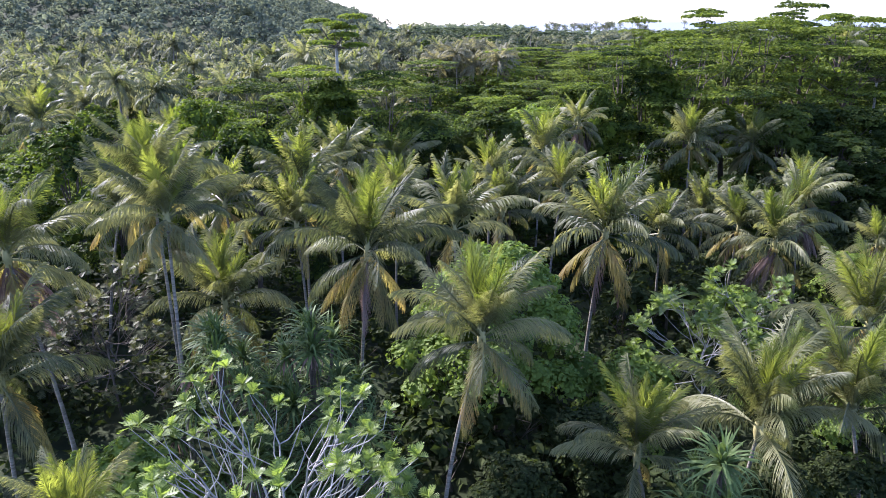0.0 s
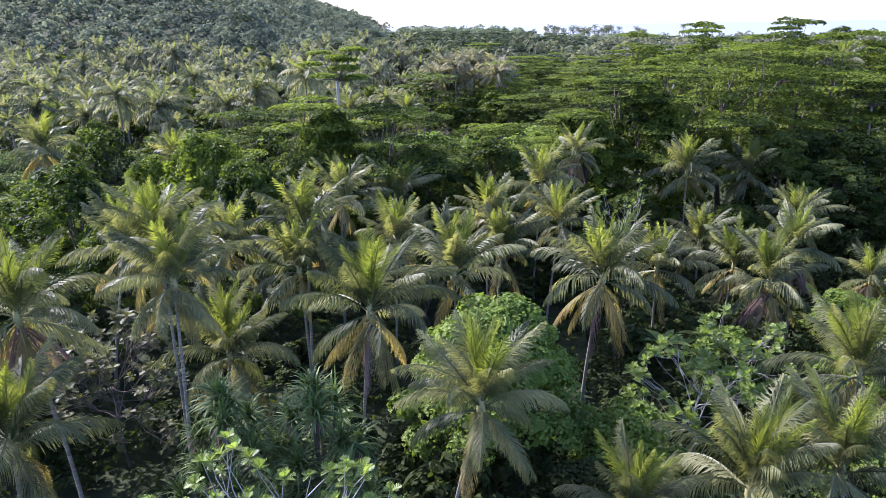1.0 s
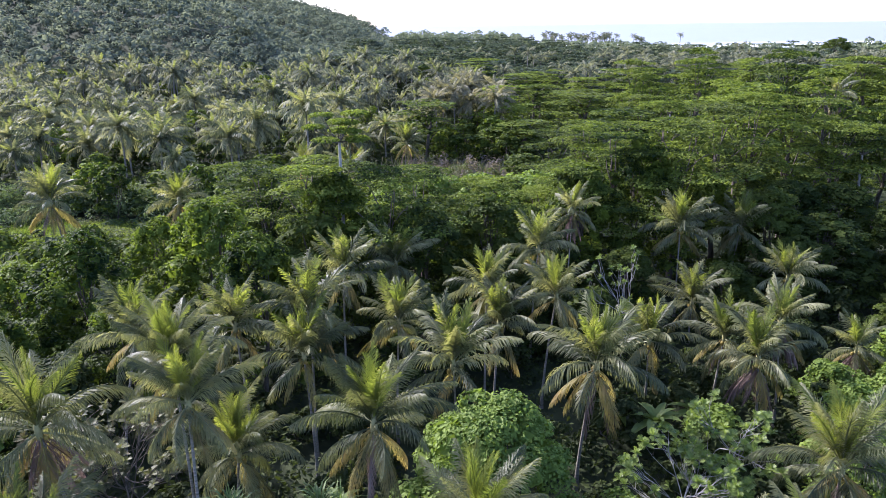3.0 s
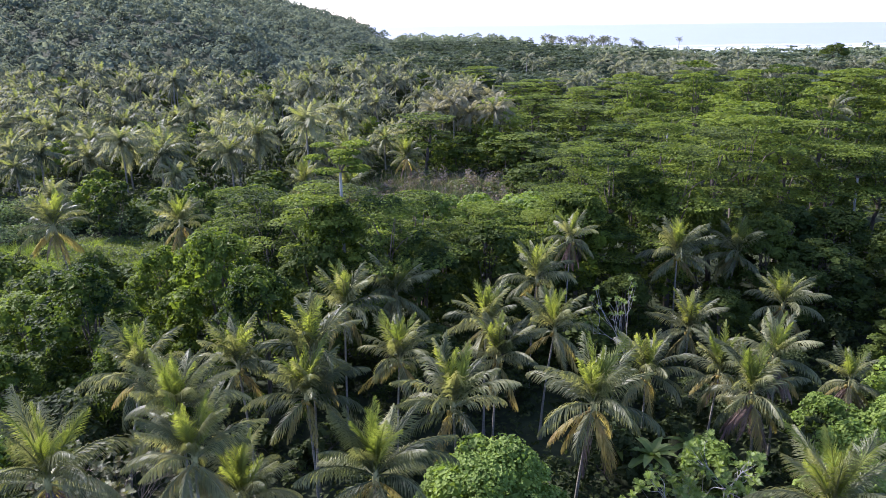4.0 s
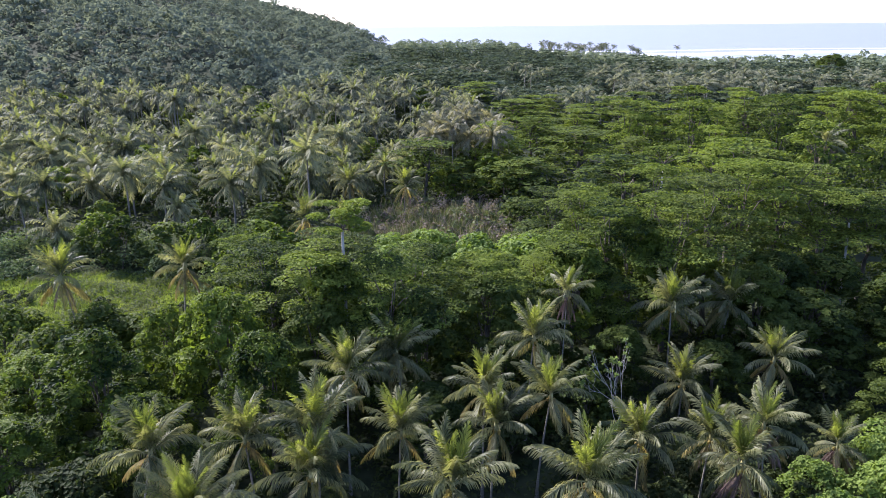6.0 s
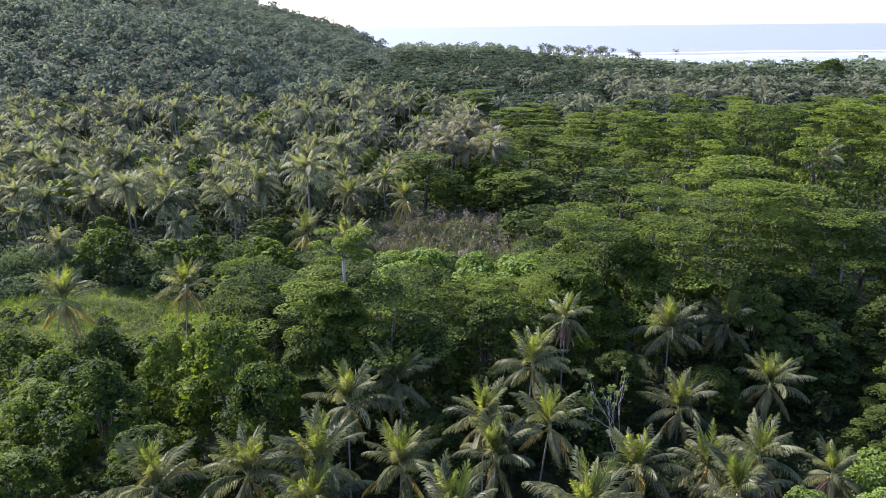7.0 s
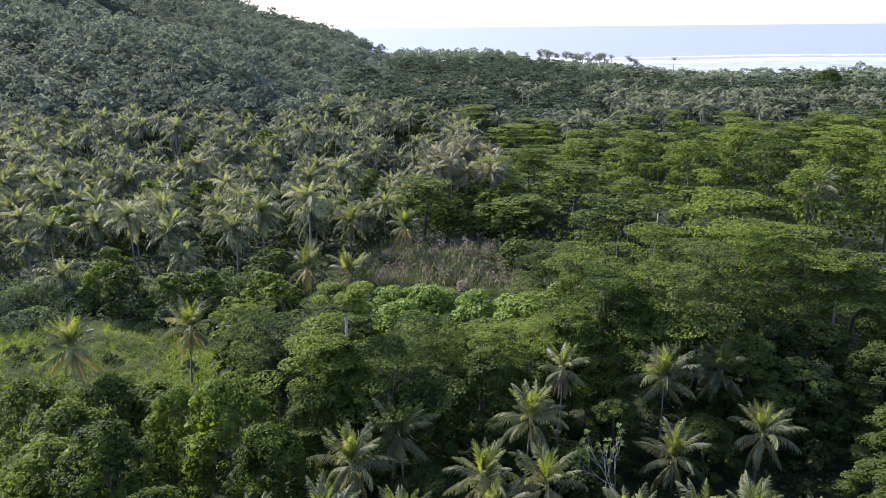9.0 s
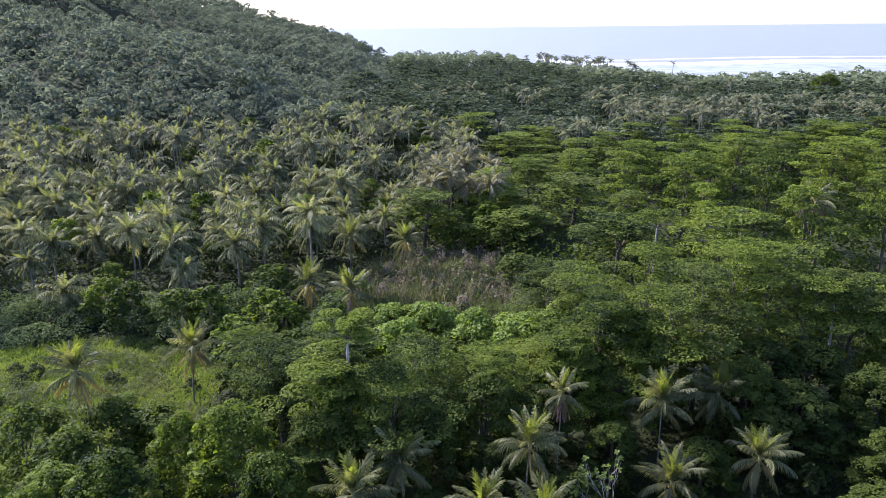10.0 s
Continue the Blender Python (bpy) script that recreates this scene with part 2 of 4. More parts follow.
# ---- palms ----
def frond(r, length, lift, fall, pairs, blade, width, hang, segments=2, stem=True, close=0.0):
    """A palm frond from the origin along +x: an arching stem with two rows of drooping leaflets."""
    n = 12
    s = np.linspace(0, 1, n)
    slope = np.radians(lift) - np.radians(fall) * s ** 1.5
    step = length / (n - 1)
    x = np.concatenate([[0], np.cumsum(np.cos(slope[:-1]) * step)])
    z = np.concatenate([[0], np.cumsum(np.sin(slope[:-1]) * step)])
    y = 0.06 * length * np.sin(np.pi * s * 0.9) * r.normal(0, 1) * s
    line = np.stack([x, y, z], 1)
    pieces = []
    if stem:
        radius = 0.05 * length / 5 * (1.15 - s) + 0.008
        pieces.append(tube(line[::2] if segments == 1 else line, radius[::2] if segments == 1 else radius, 3))
    p = np.linspace(0.14, 0.985, pairs)
    v, f = [], []
    for side in (-1, 1):
        q = np.clip(p + r.normal(0, 0.003, pairs), 0.1, 1)
        at = np.stack([np.interp(q, s, line[:, i]) for i in range(3)], 1)
        a = np.interp(q, s, slope)
        ahead = np.stack([np.cos(a), np.zeros(pairs), np.sin(a)], 1)
        up = np.stack([-np.sin(a), np.zeros(pairs), np.cos(a)], 1)
        out = np.array((0, side, 0.0))
        reach = blade * (0.30 + 0.95 * np.sin(np.pi * np.clip(q * 0.93 + 0.10, 0, 1)) ** 0.8) * (0.88 + 0.24 * r.random(pairs))
        sweep = 0.62 + close + (0.62 - 0.6 * close) * q + r.normal(0, 0.06, pairs)
        rise = 0.38 - 0.34 * q - 0.32 * hang + r.normal(0, 0.09, pairs)
        way = ahead * np.sin(sweep)[:, None] + out * np.cos(sweep)[:, None] + up * rise[:, None]
        way /= np.linalg.norm(way, axis=1)[:, None]
        drop = (1.5 * hang * (0.6 + 0.8 * r.random(pairs)))[:, None] * np.array((0, 0, -1.0))
        half = ahead * width * 0.5
        if segments == 2:
            mid = at + way * reach[:, None] * 0.5 + drop * reach[:, None] * 0.12
            tip_way = way * 0.75 + drop * 0.9
            tip_way /= np.linalg.norm(tip_way, axis=1)[:, None]
            tip = mid + tip_way * reach[:, None] * 0.5
            rows = [at - half * 0.7, at + half * 0.7, mid - half, mid + half, tip - half * 0.15, tip + half * 0.15]
            quads = [(0, 1, 3, 2), (2, 3, 5, 4)]
        else:
            tip_way = way + drop * 0.7
            tip = at + tip_way / np.linalg.norm(tip_way, axis=1)[:, None] * reach[:, None]
            rows = [at - half, at + half, tip - half * 0.35, tip + half * 0.35]
            quads = [(0, 1, 3, 2)]
        k = len(rows)
        corner = np.stack(rows, 1).reshape(-1, 3)
        face = (np.arange(pairs)[:, None, None] * k + np.array(quads)[None]).reshape(-1, 4)
        pieces.append((corner, face))
    return joined(pieces)


# frond ages: lift at the base, fall along the stem, length, hang of the leaflets, substance
AGES = (
    (85, 13, 3.5, 0.2, PALM_YOUNG), (77, 24, 4.1, 0.3, PALM_YOUNG), (69, 38, 4.5, 0.45, PALM_LEAF), (58, 58, 4.6, 0.55, PALM_LEAF),
    (43, 74, 4.6, 0.7, PALM_LEAF), (20, 78, 4.4, 0.9, PALM_LEAF), (-8, 60, 4.2, 1.05, PALM_LEAF), (-38, 36, 4.0, 1.05, PALM_OLD), (-62, 20, 3.7, 0.9, PALM_DEAD),
)
BLADES = (0.72, 0.85, 0.95, 0.98, 0.98, 0.95, 0.92, 0.85, 0.75)
CLOSED = (0.5, 0.4, 0.27, 0.15, 0.08, 0.05, 0.05, 0.15, 0.35)
FRONDS = []
for age, (lift, fall, length, hang, substance) in enumerate(AGES):
    row = []
    for twin in range(3):
        r = np.random.default_rng(age * 10 + twin)
        v, f = frond(r, length * r.uniform(0.92, 1.08), lift + r.normal(0, 4), fall * r.uniform(0.8, 1.25), 88, BLADES[age], 0.050, hang, 2, True, CLOSED[age])
        row.append(mesh_of("frond", v, f, substance))
    FRONDS.append(row)
FAR_FRONDS = []
for age, (lift, fall, length, hang, substance) in enumerate(AGES):
    row = []
    for twin in range(3):
        r = np.random.default_rng(age * 10 + twin)
        v, f = frond(r, length * r.uniform(0.92, 1.08), lift + r.normal(0, 4), fall * r.uniform(0.8, 1.25), 36, BLADES[age], 0.108, hang, 2, True, CLOSED[age])
        row.append(mesh_of("frond", v, f, substance))
    FAR_FRONDS.append(row)


def coconut_mesh():
    bm = bmesh.new()
    bmesh.ops.create_icosphere(bm, subdivisions=1, radius=0.13)
    bmesh.ops.scale(bm, vec=(1, 1, 1.25), verts=bm.verts)
    data = bpy.data.meshes.new("coconut")
    bm.to_mesh(data)
    bm.free()
    data.materials.append(HUSK)
    return data


COCONUT = coconut_mesh()
PALM_LABELS = {
    "plain": "tall coconut palm with arching green fronds and a grey ringed trunk",
    "gold": "coconut palm with yellow-green upright fronds and a bare grey trunk",
    "brown": "ageing coconut palm with a skirt of brown dead fronds",
    "young": "low young palm with yellow-green fronds, some of them dry",
    "short": "low young palm with broad fronds rising from the undergrowth",
}


def palm(x, y, z, size=1.0, look_kind="plain", foot=None, ground=1.0, seed=0):
    """A coconut palm whose crown sits at x, y, z: trunk, crown shaft, each frond, nuts."""
    r = np.random.default_rng(seed)
    foot = foot or (x + r.normal(0, 0.5), y + r.normal(0, 0.5))
    thing = tagged(new("coconut_palm"), PALM_LABELS[look_kind], "palm tree", "coconut palms")
    thing.matrix_basis = pose(foot[0], foot[1], ground)
    top = np.array((x - foot[0], y - foot[1], z - ground))
    s = np.linspace(0, 1, 9)
    line = np.stack([top[0] * s ** 1.6, top[1] * s ** 1.6, top[2] * s], 1)
    radius = (0.062 + 0.10 * np.exp(-s * 9) + 0.025 * (1 - s)) * (0.6 + 0.5 * size)
    part_of("trunk", mesh_of("trunk", *tube(line, radius, 8), PALM_BARK, True), thing)
    shaft = tube(np.array([top + (0, 0, -0.35), top, top + (0, 0, 0.35), top + (0, 0, 0.8)]), np.array([0.13, 0.2, 0.17, 0.05]) * size, 7)
    part_of("crown_shaft", mesh_of("crown_shaft", *shaft, PALM_STEM, True), thing, None, "fibrous crown base")
    counts = {"plain": (3, 4, 5, 5, 4, 3, 3, 3, 0), "gold": (3, 4, 4, 5, 4, 2, 2, 6, 2), "brown": (2, 3, 3, 4, 3, 3, 3, 4, 9), "short": (3, 4, 7, 6, 4, 2, 1, 0, 0), "young": (4, 6, 4, 4, 3, 2, 2, 1, 0)}[look_kind]
    turn = r.uniform(0, 6.28)
    k = 0
    for age, n in enumerate(counts):
        for i in range(n):
            turn += 2.39996 + r.normal(0, 0.16)
            k += 1
            up = 0.55 - 0.09 * age
            m = Matrix.Translation(Vector(top + (0, 0, up * size))) @ Matrix.Rotation(turn, 4, "Z") @ Matrix.Rotation(radians(r.normal(0, 6)), 4, "Y") @ Matrix.Rotation(radians(r.normal(0, 12)), 4, "X") @ Matrix.Scale(size * r.uniform(0.88, 1.08), 4)
            part_of("frond", (FRONDS if y < 38 else FAR_FRONDS)[age][int(r.integers(3))], thing, m, {7: "yellowing hanging frond", 8: "brown dead frond"}.get(age, ""))
    if look_kind not in ("short", "young"):
        for i in range(int(r.integers(3, 8))):
            a = r.uniform(0, 6.28)
            part_of("coconut", COCONUT, thing, Matrix.Translation(Vector(top + (0.26 * math.cos(a), 0.26 * math.sin(a), -0.15 - 0.25 * r.random()))))
    return thing


FOUNTAIN = ((76, 30, 3.4, 0.2), (66, 56, 4.2, 0.4), (52, 76, 4.6, 0.5), (36, 80, 4.7, 0.6), (16, 74, 4.6, 0.7), (-6, 62, 4.4, 0.8), (-32, 44, 4.0, 0.9))


def feather(r, length, lift, fall, width, steps):
    """A frond seen from afar, along +x: pairs of leaflets that sweep forward and hang from an arching midrib."""
    s = (np.arange(steps) + 0.6) / steps
    fine = np.linspace(0, 1, 25)
    slope = np.radians(lift) - np.radians(fall) * fine ** 1.4
    x = np.concatenate([[0], np.cumsum(np.cos(slope[:-1]) * length / 24)])
    z = np.concatenate([[0], np.cumsum(np.sin(slope[:-1]) * length / 24)])
    rib = np.stack([np.interp(s, fine, x), 0 * s, np.interp(s, fine, z)], 1)
    a = np.interp(s, fine, slope)
    ahead = np.stack([np.cos(a), 0 * s, np.sin(a)], 1)
    half = ahead * (0.46 * length / steps)
    pieces = []
    for side in (-1, 1):
        reach = width * (0.45 + 0.75 * np.sin(np.pi * np.clip(0.06 + 0.9 * s, 0, 1))) * r.uniform(0.85, 1.15, steps)
        sweep = 0.35 + 0.5 * s + r.normal(0, 0.08, steps)
        droop = r.uniform(0.55, 1.0, steps)
        way = ahead * np.sin(sweep)[:, None] + np.array((0, side, 0)) * np.cos(sweep)[:, None] - np.array((0, 0, 1)) * droop[:, None]
        tip = rib + way * reach[:, None]
        pieces.append((np.stack([rib - half, rib + half, tip + half * 0.4, tip - half * 0.4], 1).reshape(-1, 3), np.arange(4 * steps).reshape(-1, 4)))
    return joined(pieces)


def simple_crown(seed, steps=11, fronds=30, width=0.62, young=False):
    """A whole crown in one mesh, for palms farther away: either its upright young fronds or the rest."""
    r = np.random.default_rng(seed)
    pieces, turn = [], r.uniform(0, 6)
    for i in range(fronds):
        age = 0.2 + 6.6 * (i + 0.5) / fronds
        a = FOUNTAIN[int(age)]
        turn += 2.39996 + r.normal(0, 0.2)
        v, f = feather(r, a[2] * r.uniform(0.85, 1.05), a[0] + r.normal(0, 6), a[1] * r.uniform(0.85, 1.15), width * (0.8 if age < 0.9 else 1.0), steps)
        if (age < 0.9) == young:
            pieces.append((turned(v, turn, 0, r.normal(0, 0.3), 1, (0, 0, 0.4 - 0.07 * age)), f))
    return joined(pieces)


# ---- the land ----
def smooth_step(v, a, b):
    s = np.clip((np.asarray(v, float) - a) / (b - a), 0, 1)
    return s * s * (3 - 2 * s)


def ripple(x, y, scale):
    return np.sin(x / scale + 1.3 * np.sin(y / scale / 1.7)) * np.cos(y / scale * 0.83 + 1.1 * np.sin(x / scale / 2.1))


def coast(x):
    """How far ahead the shore lies at x."""
    x = np.asarray(x, float)
    return 745 - 215 * smooth_step(x, 20, 170) + 0.12 * np.clip(x - 170, 0, 900) + 150 * smooth_step(-x, 40, 160) + 14 * np.sin(x / 47) + 900 * smooth_step(-x, 330, 900)


def land(x, y):
    """Height of the ground: a flat coastal plain, a low swell and a hill that ends in a headland."""
    x, y = np.asarray(x, float), np.asarray(y, float)
    h = 1.0 + 0.35 * ripple(x, y, 17) + 5.5 * smooth_step(y, 175, 260) * (1 - 0.8 * smooth_step(y, 310, 430)) * smooth_step(-x, -50, 40)
    u = np.minimum(y - 257 + 0.06 * (x + 150), 1.9 * (-x - 58 + 12 * np.sin(y / 60)))
    cap = np.interp(-x, (60, 95, 175, 267, 400, 620, 1200), (7, 20, 41, 70, 112, 160, 200))
    cap = cap + 4 * ripple(x, y, 41) + 3 * ripple(x, y, 19)
    rise = np.clip(u, 0, None) * 0.44
    across = ((x + 60) * 75 + (y - 395) * 170) / 186
    gully = 1 - 0.66 * np.exp(-((across / 36) ** 2)) * smooth_step(-x, 45, 95) * smooth_step(x, -330, -190)
    h = h + cap * np.tanh(rise / np.maximum(cap, 1)) * gully
    shore = coast(x) - y
    return np.where(shore > 0, np.minimum(h, 0.3 + shore * 0.30), np.maximum(0.3 + shore * 0.05, -4))


def sheet(name, xs, ys, height, substance):
    gx, gy = np.meshgrid(xs, ys)
    v = np.stack([gx, gy, height(gx, gy)], -1).reshape(-1, 3)
    n, m = len(xs), len(ys)
    i, j = np.meshgrid(np.arange(m - 1), np.arange(n - 1), indexing="ij")
    f = np.stack([i * n + j, i * n + j + 1, (i + 1) * n + j + 1, (i + 1) * n + j], -1).reshape(-1, 4)
    return new(name, mesh_of(name, v, f, substance, True))


xs = np.concatenate([np.linspace(-4900, -700, 12), np.linspace(-680, 680, 111), np.linspace(700, 4900, 12)])
ys = np.concatenate([np.linspace(-4900, -320, 10), np.linspace(-300, 1300, 131), np.linspace(1340, 4900, 8)])
tagged(sheet("ground", xs, ys, land, SOIL), "dark leafy forest soil and low growth on the coastal plain", "ground", "", "structure")
tagged(sheet("water", np.linspace(-4900, 4900, 30), np.linspace(300, 4900, 30), lambda x, y: 0.0 * x, SEA), "pale blue open sea under a white hazy sky", "sea", "", "structure")


# ---- trees ----
def limbs(r, blobs, height, radius, bare=0.35):
    """A tapered trunk with a limb to every clump of leaves."""
    lean = r.normal(0, 0.25, 2)
    fork = np.array((lean[0], lean[1], height * bare))
    high = np.array((lean[0] * 2, lean[1] * 2, height * 0.82))
    stem = np.concatenate([bend((0, 0, -0.3), fork, 0.12, 5, int(r.integers(9999))), bend(fork, high, 0.25, 5, int(r.integers(9999)))[1:]])
    pieces = [tube(stem, np.linspace(radius * 1.25, radius * 0.35, len(stem)), 7)]
    for b in blobs:
        start = stem[int(r.integers(3, len(stem) - 1))]
        end = np.array(b[:3]) - (0, 0, b[5] * 0.4)
        line = bend(start, end, 0.2, 4, int(r.integers(9999)))
        line[1:-1, 2] += 0.12 * np.linalg.norm(end - start)
        pieces.append(tube(line, np.linspace(radius * 0.42, radius * 0.10, 4), 3))
    return joined(pieces)


def layered_blobs(r, height, spread, tiers):
    """Thin flat clumps on uneven storeys, wide at the top like an umbrella, with gaps between them."""
    blobs = []
    tall = height if height > 1 else 15.0
    for i in range(tiers):
        u = ((i + 0.5) / tiers) ** 1.1
        a = i * 2.39996 + r.normal(0, 0.6)
        z = tall * ((1.0 if height > 1 else 0.0) - 0.02 - 0.125 * int(u * 4.2)) + r.normal(0, 0.016) * tall
        reach = spread * min(0.95, 0.16 + 1.2 * u) * r.uniform(0.5, 1.15)
        w = spread * r.uniform(0.20, 0.42)
        blobs.append((reach * math.cos(a), reach * math.sin(a), z - 0.05 * reach, w * r.uniform(0.8, 1.35), w * r.uniform(0.8, 1.35), r.uniform(0.15, 0.36) * spread / 5))
    return blobs


def dome_blobs(r, height, spread, count, depth, fat=1.0):
    blobs = []
    for i in range(count):
        s = (i + 0.5) / count
        a = i * 2.39996 + r.normal(0, 0.3)
        reach = spread * math.sqrt(s) * r.uniform(0.8, 1.05)
        z = height - depth * (s ** 1.3) - r.uniform(0.4, 1.1)
        w = spread * r.uniform(0.16, 0.27) * fat
        blobs.append((reach * math.cos(a), reach * math.sin(a), z, w, w, w * r.uniform(0.6, 0.9)))
    return blobs


MODELS = []


def tree_model(name, label, seed, shape, height, spread, tiers, leaves, size, substance, bark, radius, depth=5.0, slim=0.78, group=""):
    """One tree with its trunk and crown, to be copied."""
    r = np.random.default_rng(seed)
    flat = shape == "layered"
    blobs = layered_blobs(r, height, spread, tiers) if flat else dome_blobs(r, height, spread, tiers, depth, 1.0 if height > 10 else 1.35)
    inner = dome_blobs(r, height * 0.82, spread * 0.8, 16, height * 0.5, 1.0) if flat else ()
    thing = tagged(new(name), label, "tree" if height > 4 else "shrub", group)
    MODELS.append(thing)
    part_of("trunk", mesh_of("trunk", *limbs(r, blobs[2:9] if flat else blobs[:8], height * (0.92 if flat else 0.8), radius, 0.5 if flat else 0.25), bark, True), thing)
    cloud = leaf_cloud(r, blobs, leaves, size, 0.72 if flat else 0.35, 0.1 if flat else 0.45, slim, 0.25 if flat else 0.28)
    if not flat:
        cloud = joined([cloud, leaf_cloud(r, blobs, 9 * len(blobs), spread * 0.19, 0.1, 0.45, 0.8, 0.25, 0.84)])
    if flat:
        cloud = joined([cloud, leaf_cloud(r, inner, leaves // 2, size, 0.4, 0.45, slim, 0.28)])
    part_of("crown", mesh_of("crown", *cloud, substance), thing)
    return thing


PLANTED = []


def planted(model, x, y, scale, turn, stretch=1.0):
    """The model itself at its first place, and copies of it after that."""
    m = Matrix.LocRotScale((x, y, float(land(x, y)) - 0.05), Euler((0, 0, turn)), (scale, scale, scale * stretch))
    if model in PLANTED:
        return copy_thing(model, m @ Matrix.Diagonal((*(1 / v for v in model.scale), 1)))
    PLANTED.append(model)
    model.matrix_basis = m
    return model


LAYERED_NEAR = [tree_model("flat_topped_tree", "broad flat-topped tree with tiers of small green leaves", 40 + i, "layered", 14.0, 5.6, 17, 5600, 0.28, LAYER_LEAF, BARK, 0.24, group="flat-topped trees") for i in range(4)]
LAYERED_FAR = [tree_model("flat_topped_tree", "broad flat-topped tree with tiers of small green leaves", 50 + i, "layered", 15.0, 6.4, 15, 1900, 0.52, LAYER_LEAF, BARK, 0.28, group="flat-topped trees") for i in range(5)]
DOME_NEAR = [tree_model("broadleaf_tree", "dense dark green broadleaf tree with a rounded uneven crown", 60 + i, "dome", 13.0, 4.6, 58, 7400, 0.25, TREE_LEAF, BARK, 0.2, 9.8, 0.7, group="broadleaf trees") for i in range(4)]
DOME_DARK = [tree_model("broadleaf_tree", "tree draped in creepers down to the ground, dark green with shade in its leaf colour", 64 + i, "dome", 13.0, 4.6, 56, 5600, 0.28, DARK_SHADE_LEAF, BARK, 0.2, 10.4, 0.7, group="broadleaf trees") for i in range(2)]
SHRUBS = [tree_model("shrub", "leafy green shrub in the forest undergrowth", 80 + i, "dome", 3.4, 2.0, 10, 380, 0.40, SHRUB_SHADE_LEAF, BARK, 0.05, 2.2, group="undergrowth shrubs") for i in range(4)]

TAKEN = []


def is_free(x, y, gap):
    for a, b, g in TAKEN:
        if (a - x) ** 2 + (b - y) ** 2 < (0.5 * (g + gap)) ** 2:
            return False
    TAKEN.append((x, y, gap))
    return True


def in_view(x, y, margin=12):
    return -0.66 * y - margin < x < 0.62 * y + margin


def meadow(x, y):
    """1 inside the grassy clearing, 0 outside."""
    return ((x + 57) / 27) ** 2 + ((y - 87) / 20) ** 2 < 1 + 0.18 * math.sin(x / 5) + 0.15 * math.cos(y / 4)


def reeds_here(x, y):
    return ((x + 4) / 16) ** 2 + ((y - 127) / 23) ** 2 < 1 + 0.15 * math.sin(x / 4) + 0.15 * math.cos(y / 6)


def grove(x, y):
    """Where the palm grove stands."""
    return 113 < y < (262 if x < -52 else 290) and not (x > -33 and y < 121) and x < -14 + 0.12 * (y - 100) + 3 * math.sin(y / 9) + 12 * math.exp(-(((y - 192) / 26) ** 2))


# palms at the front, each by its crown: x, y, z, size, look
FRONT_PALMS = (
    (8.04, 41.7, 9.5, 0.91, "gold"), (-0.6, 40.3, 10.2, 0.79, "plain"), (-4.0, 30.3, 12.1, 0.76, "gold"), (-9.6, 41.2, 10.3, 0.74, "plain"),
    (-13.1, 30.9, 15.0, 0.62, "plain"), (-14.7, 44.3, 10.8, 0.70, "plain"), (-11.7, 28.7, 14.0, 0.66, "plain"), (-19.0, 29.5, 12.2, 0.84, "brown"),
    (0.7, 25.0, 10.5, 0.74, "plain"), (20.4, 36.0, 6.2, 0.96, "gold"), (20.1, 47.4, 7.2, 0.94, "brown"), (-11.4, 33.3, 8.6, 0.74, "plain"),
)
FRONT_LOW_PALMS = (
    (6.3, 24.3, 6.2, 0.66, "young"), (11.2, 25.9, 6.4, 0.86, "short"), (15.2, 27.0, 6.4, 0.82, "short"), (-16.9, 24.6, 9.0, 0.82, "plain"), (-10.6, 17.6, 7.6, 0.60, "young"),
)
MIDDLE_PALMS = (
    (-9.6, 43.8, 11.9, 0.78, "plain"), (-4.3, 46.1, 10.4, 0.78, "plain"), (2.5, 49.6, 8.8, 0.86, "plain"), (1.7, 52.5, 10.3, 0.82, "plain"),
    (6.9, 52.6, 9.8, 0.82, "plain"), (6.3, 61.2, 10.8, 0.91, "plain"), (-9.0, 52.7, 11.5, 0.85, "plain"), (-20.3, 42.3, 11.0, 0.78, "plain"),
    (13.6, 51.0, 7.0, 0.86, "plain"), (19.0, 51.0, 7.2, 0.78, "gold"), (22.3, 49.8, 8.9, 0.78, "brown"), (29.6, 52.7, 5.6, 0.68, "brown"),
    (20.6, 63.9, 5.0, 0.91, "plain"), (29.7, 65.8, 6.6, 0.86, "gold"), (21.0, 70.8, 10.0, 0.91, "plain"), (28.4, 74.9, 8.8, 0.91, "plain"),
    (-5.8, 59.8, 10.0, 0.88, "plain"), (-26.0, 83.5, 5.4, 0.70, "short"), (-29.5, 70.5, 6.4, 0.70, "short"),
)
BACK_PALMS = (
    (10.2, 68.5, 12.3, 0.68, "brown"), (-42.6, 73.5, 12.1, 0.98, "gold"), (-34.4, 86.5, 8.9, 0.94, "gold"), (-25.1, 114.0, 7.8, 1.0, "gold"),
    (-17.5, 109.7, 7.8, 1.05, "gold"), (-22.0, 140.7, 7.9, 0.95, "plain"), (-11.0, 138.0, 7.8, 0.95, "gold"), (64.2, 133.0, 16.5, 1.00, "brown"),
)
# feet of the palms that lean
LEANING = {(8.04, 41.7): (7.2, 41.9), (-4.0, 30.3): (-4.8, 30.6), (-42.6, 73.5): (-41.3, 73.6), (0.7, 25.0): (-0.9, 25.3), (20.1, 47.4): (20.7, 47.8)}
seed = 100
for rows in (FRONT_PALMS, FRONT_LOW_PALMS, MIDDLE_PALMS, BACK_PALMS):
    for x, y, z, size, look_kind in rows:
        seed += 1
        TAKEN.append((x, y, 7.0 if y > 80 else 2.0))
        palm(x, y, z, size * (1.15 if y < 46 else 1.0), look_kind, LEANING.get((x, y)), float(land(x, y)) - 0.1, seed)

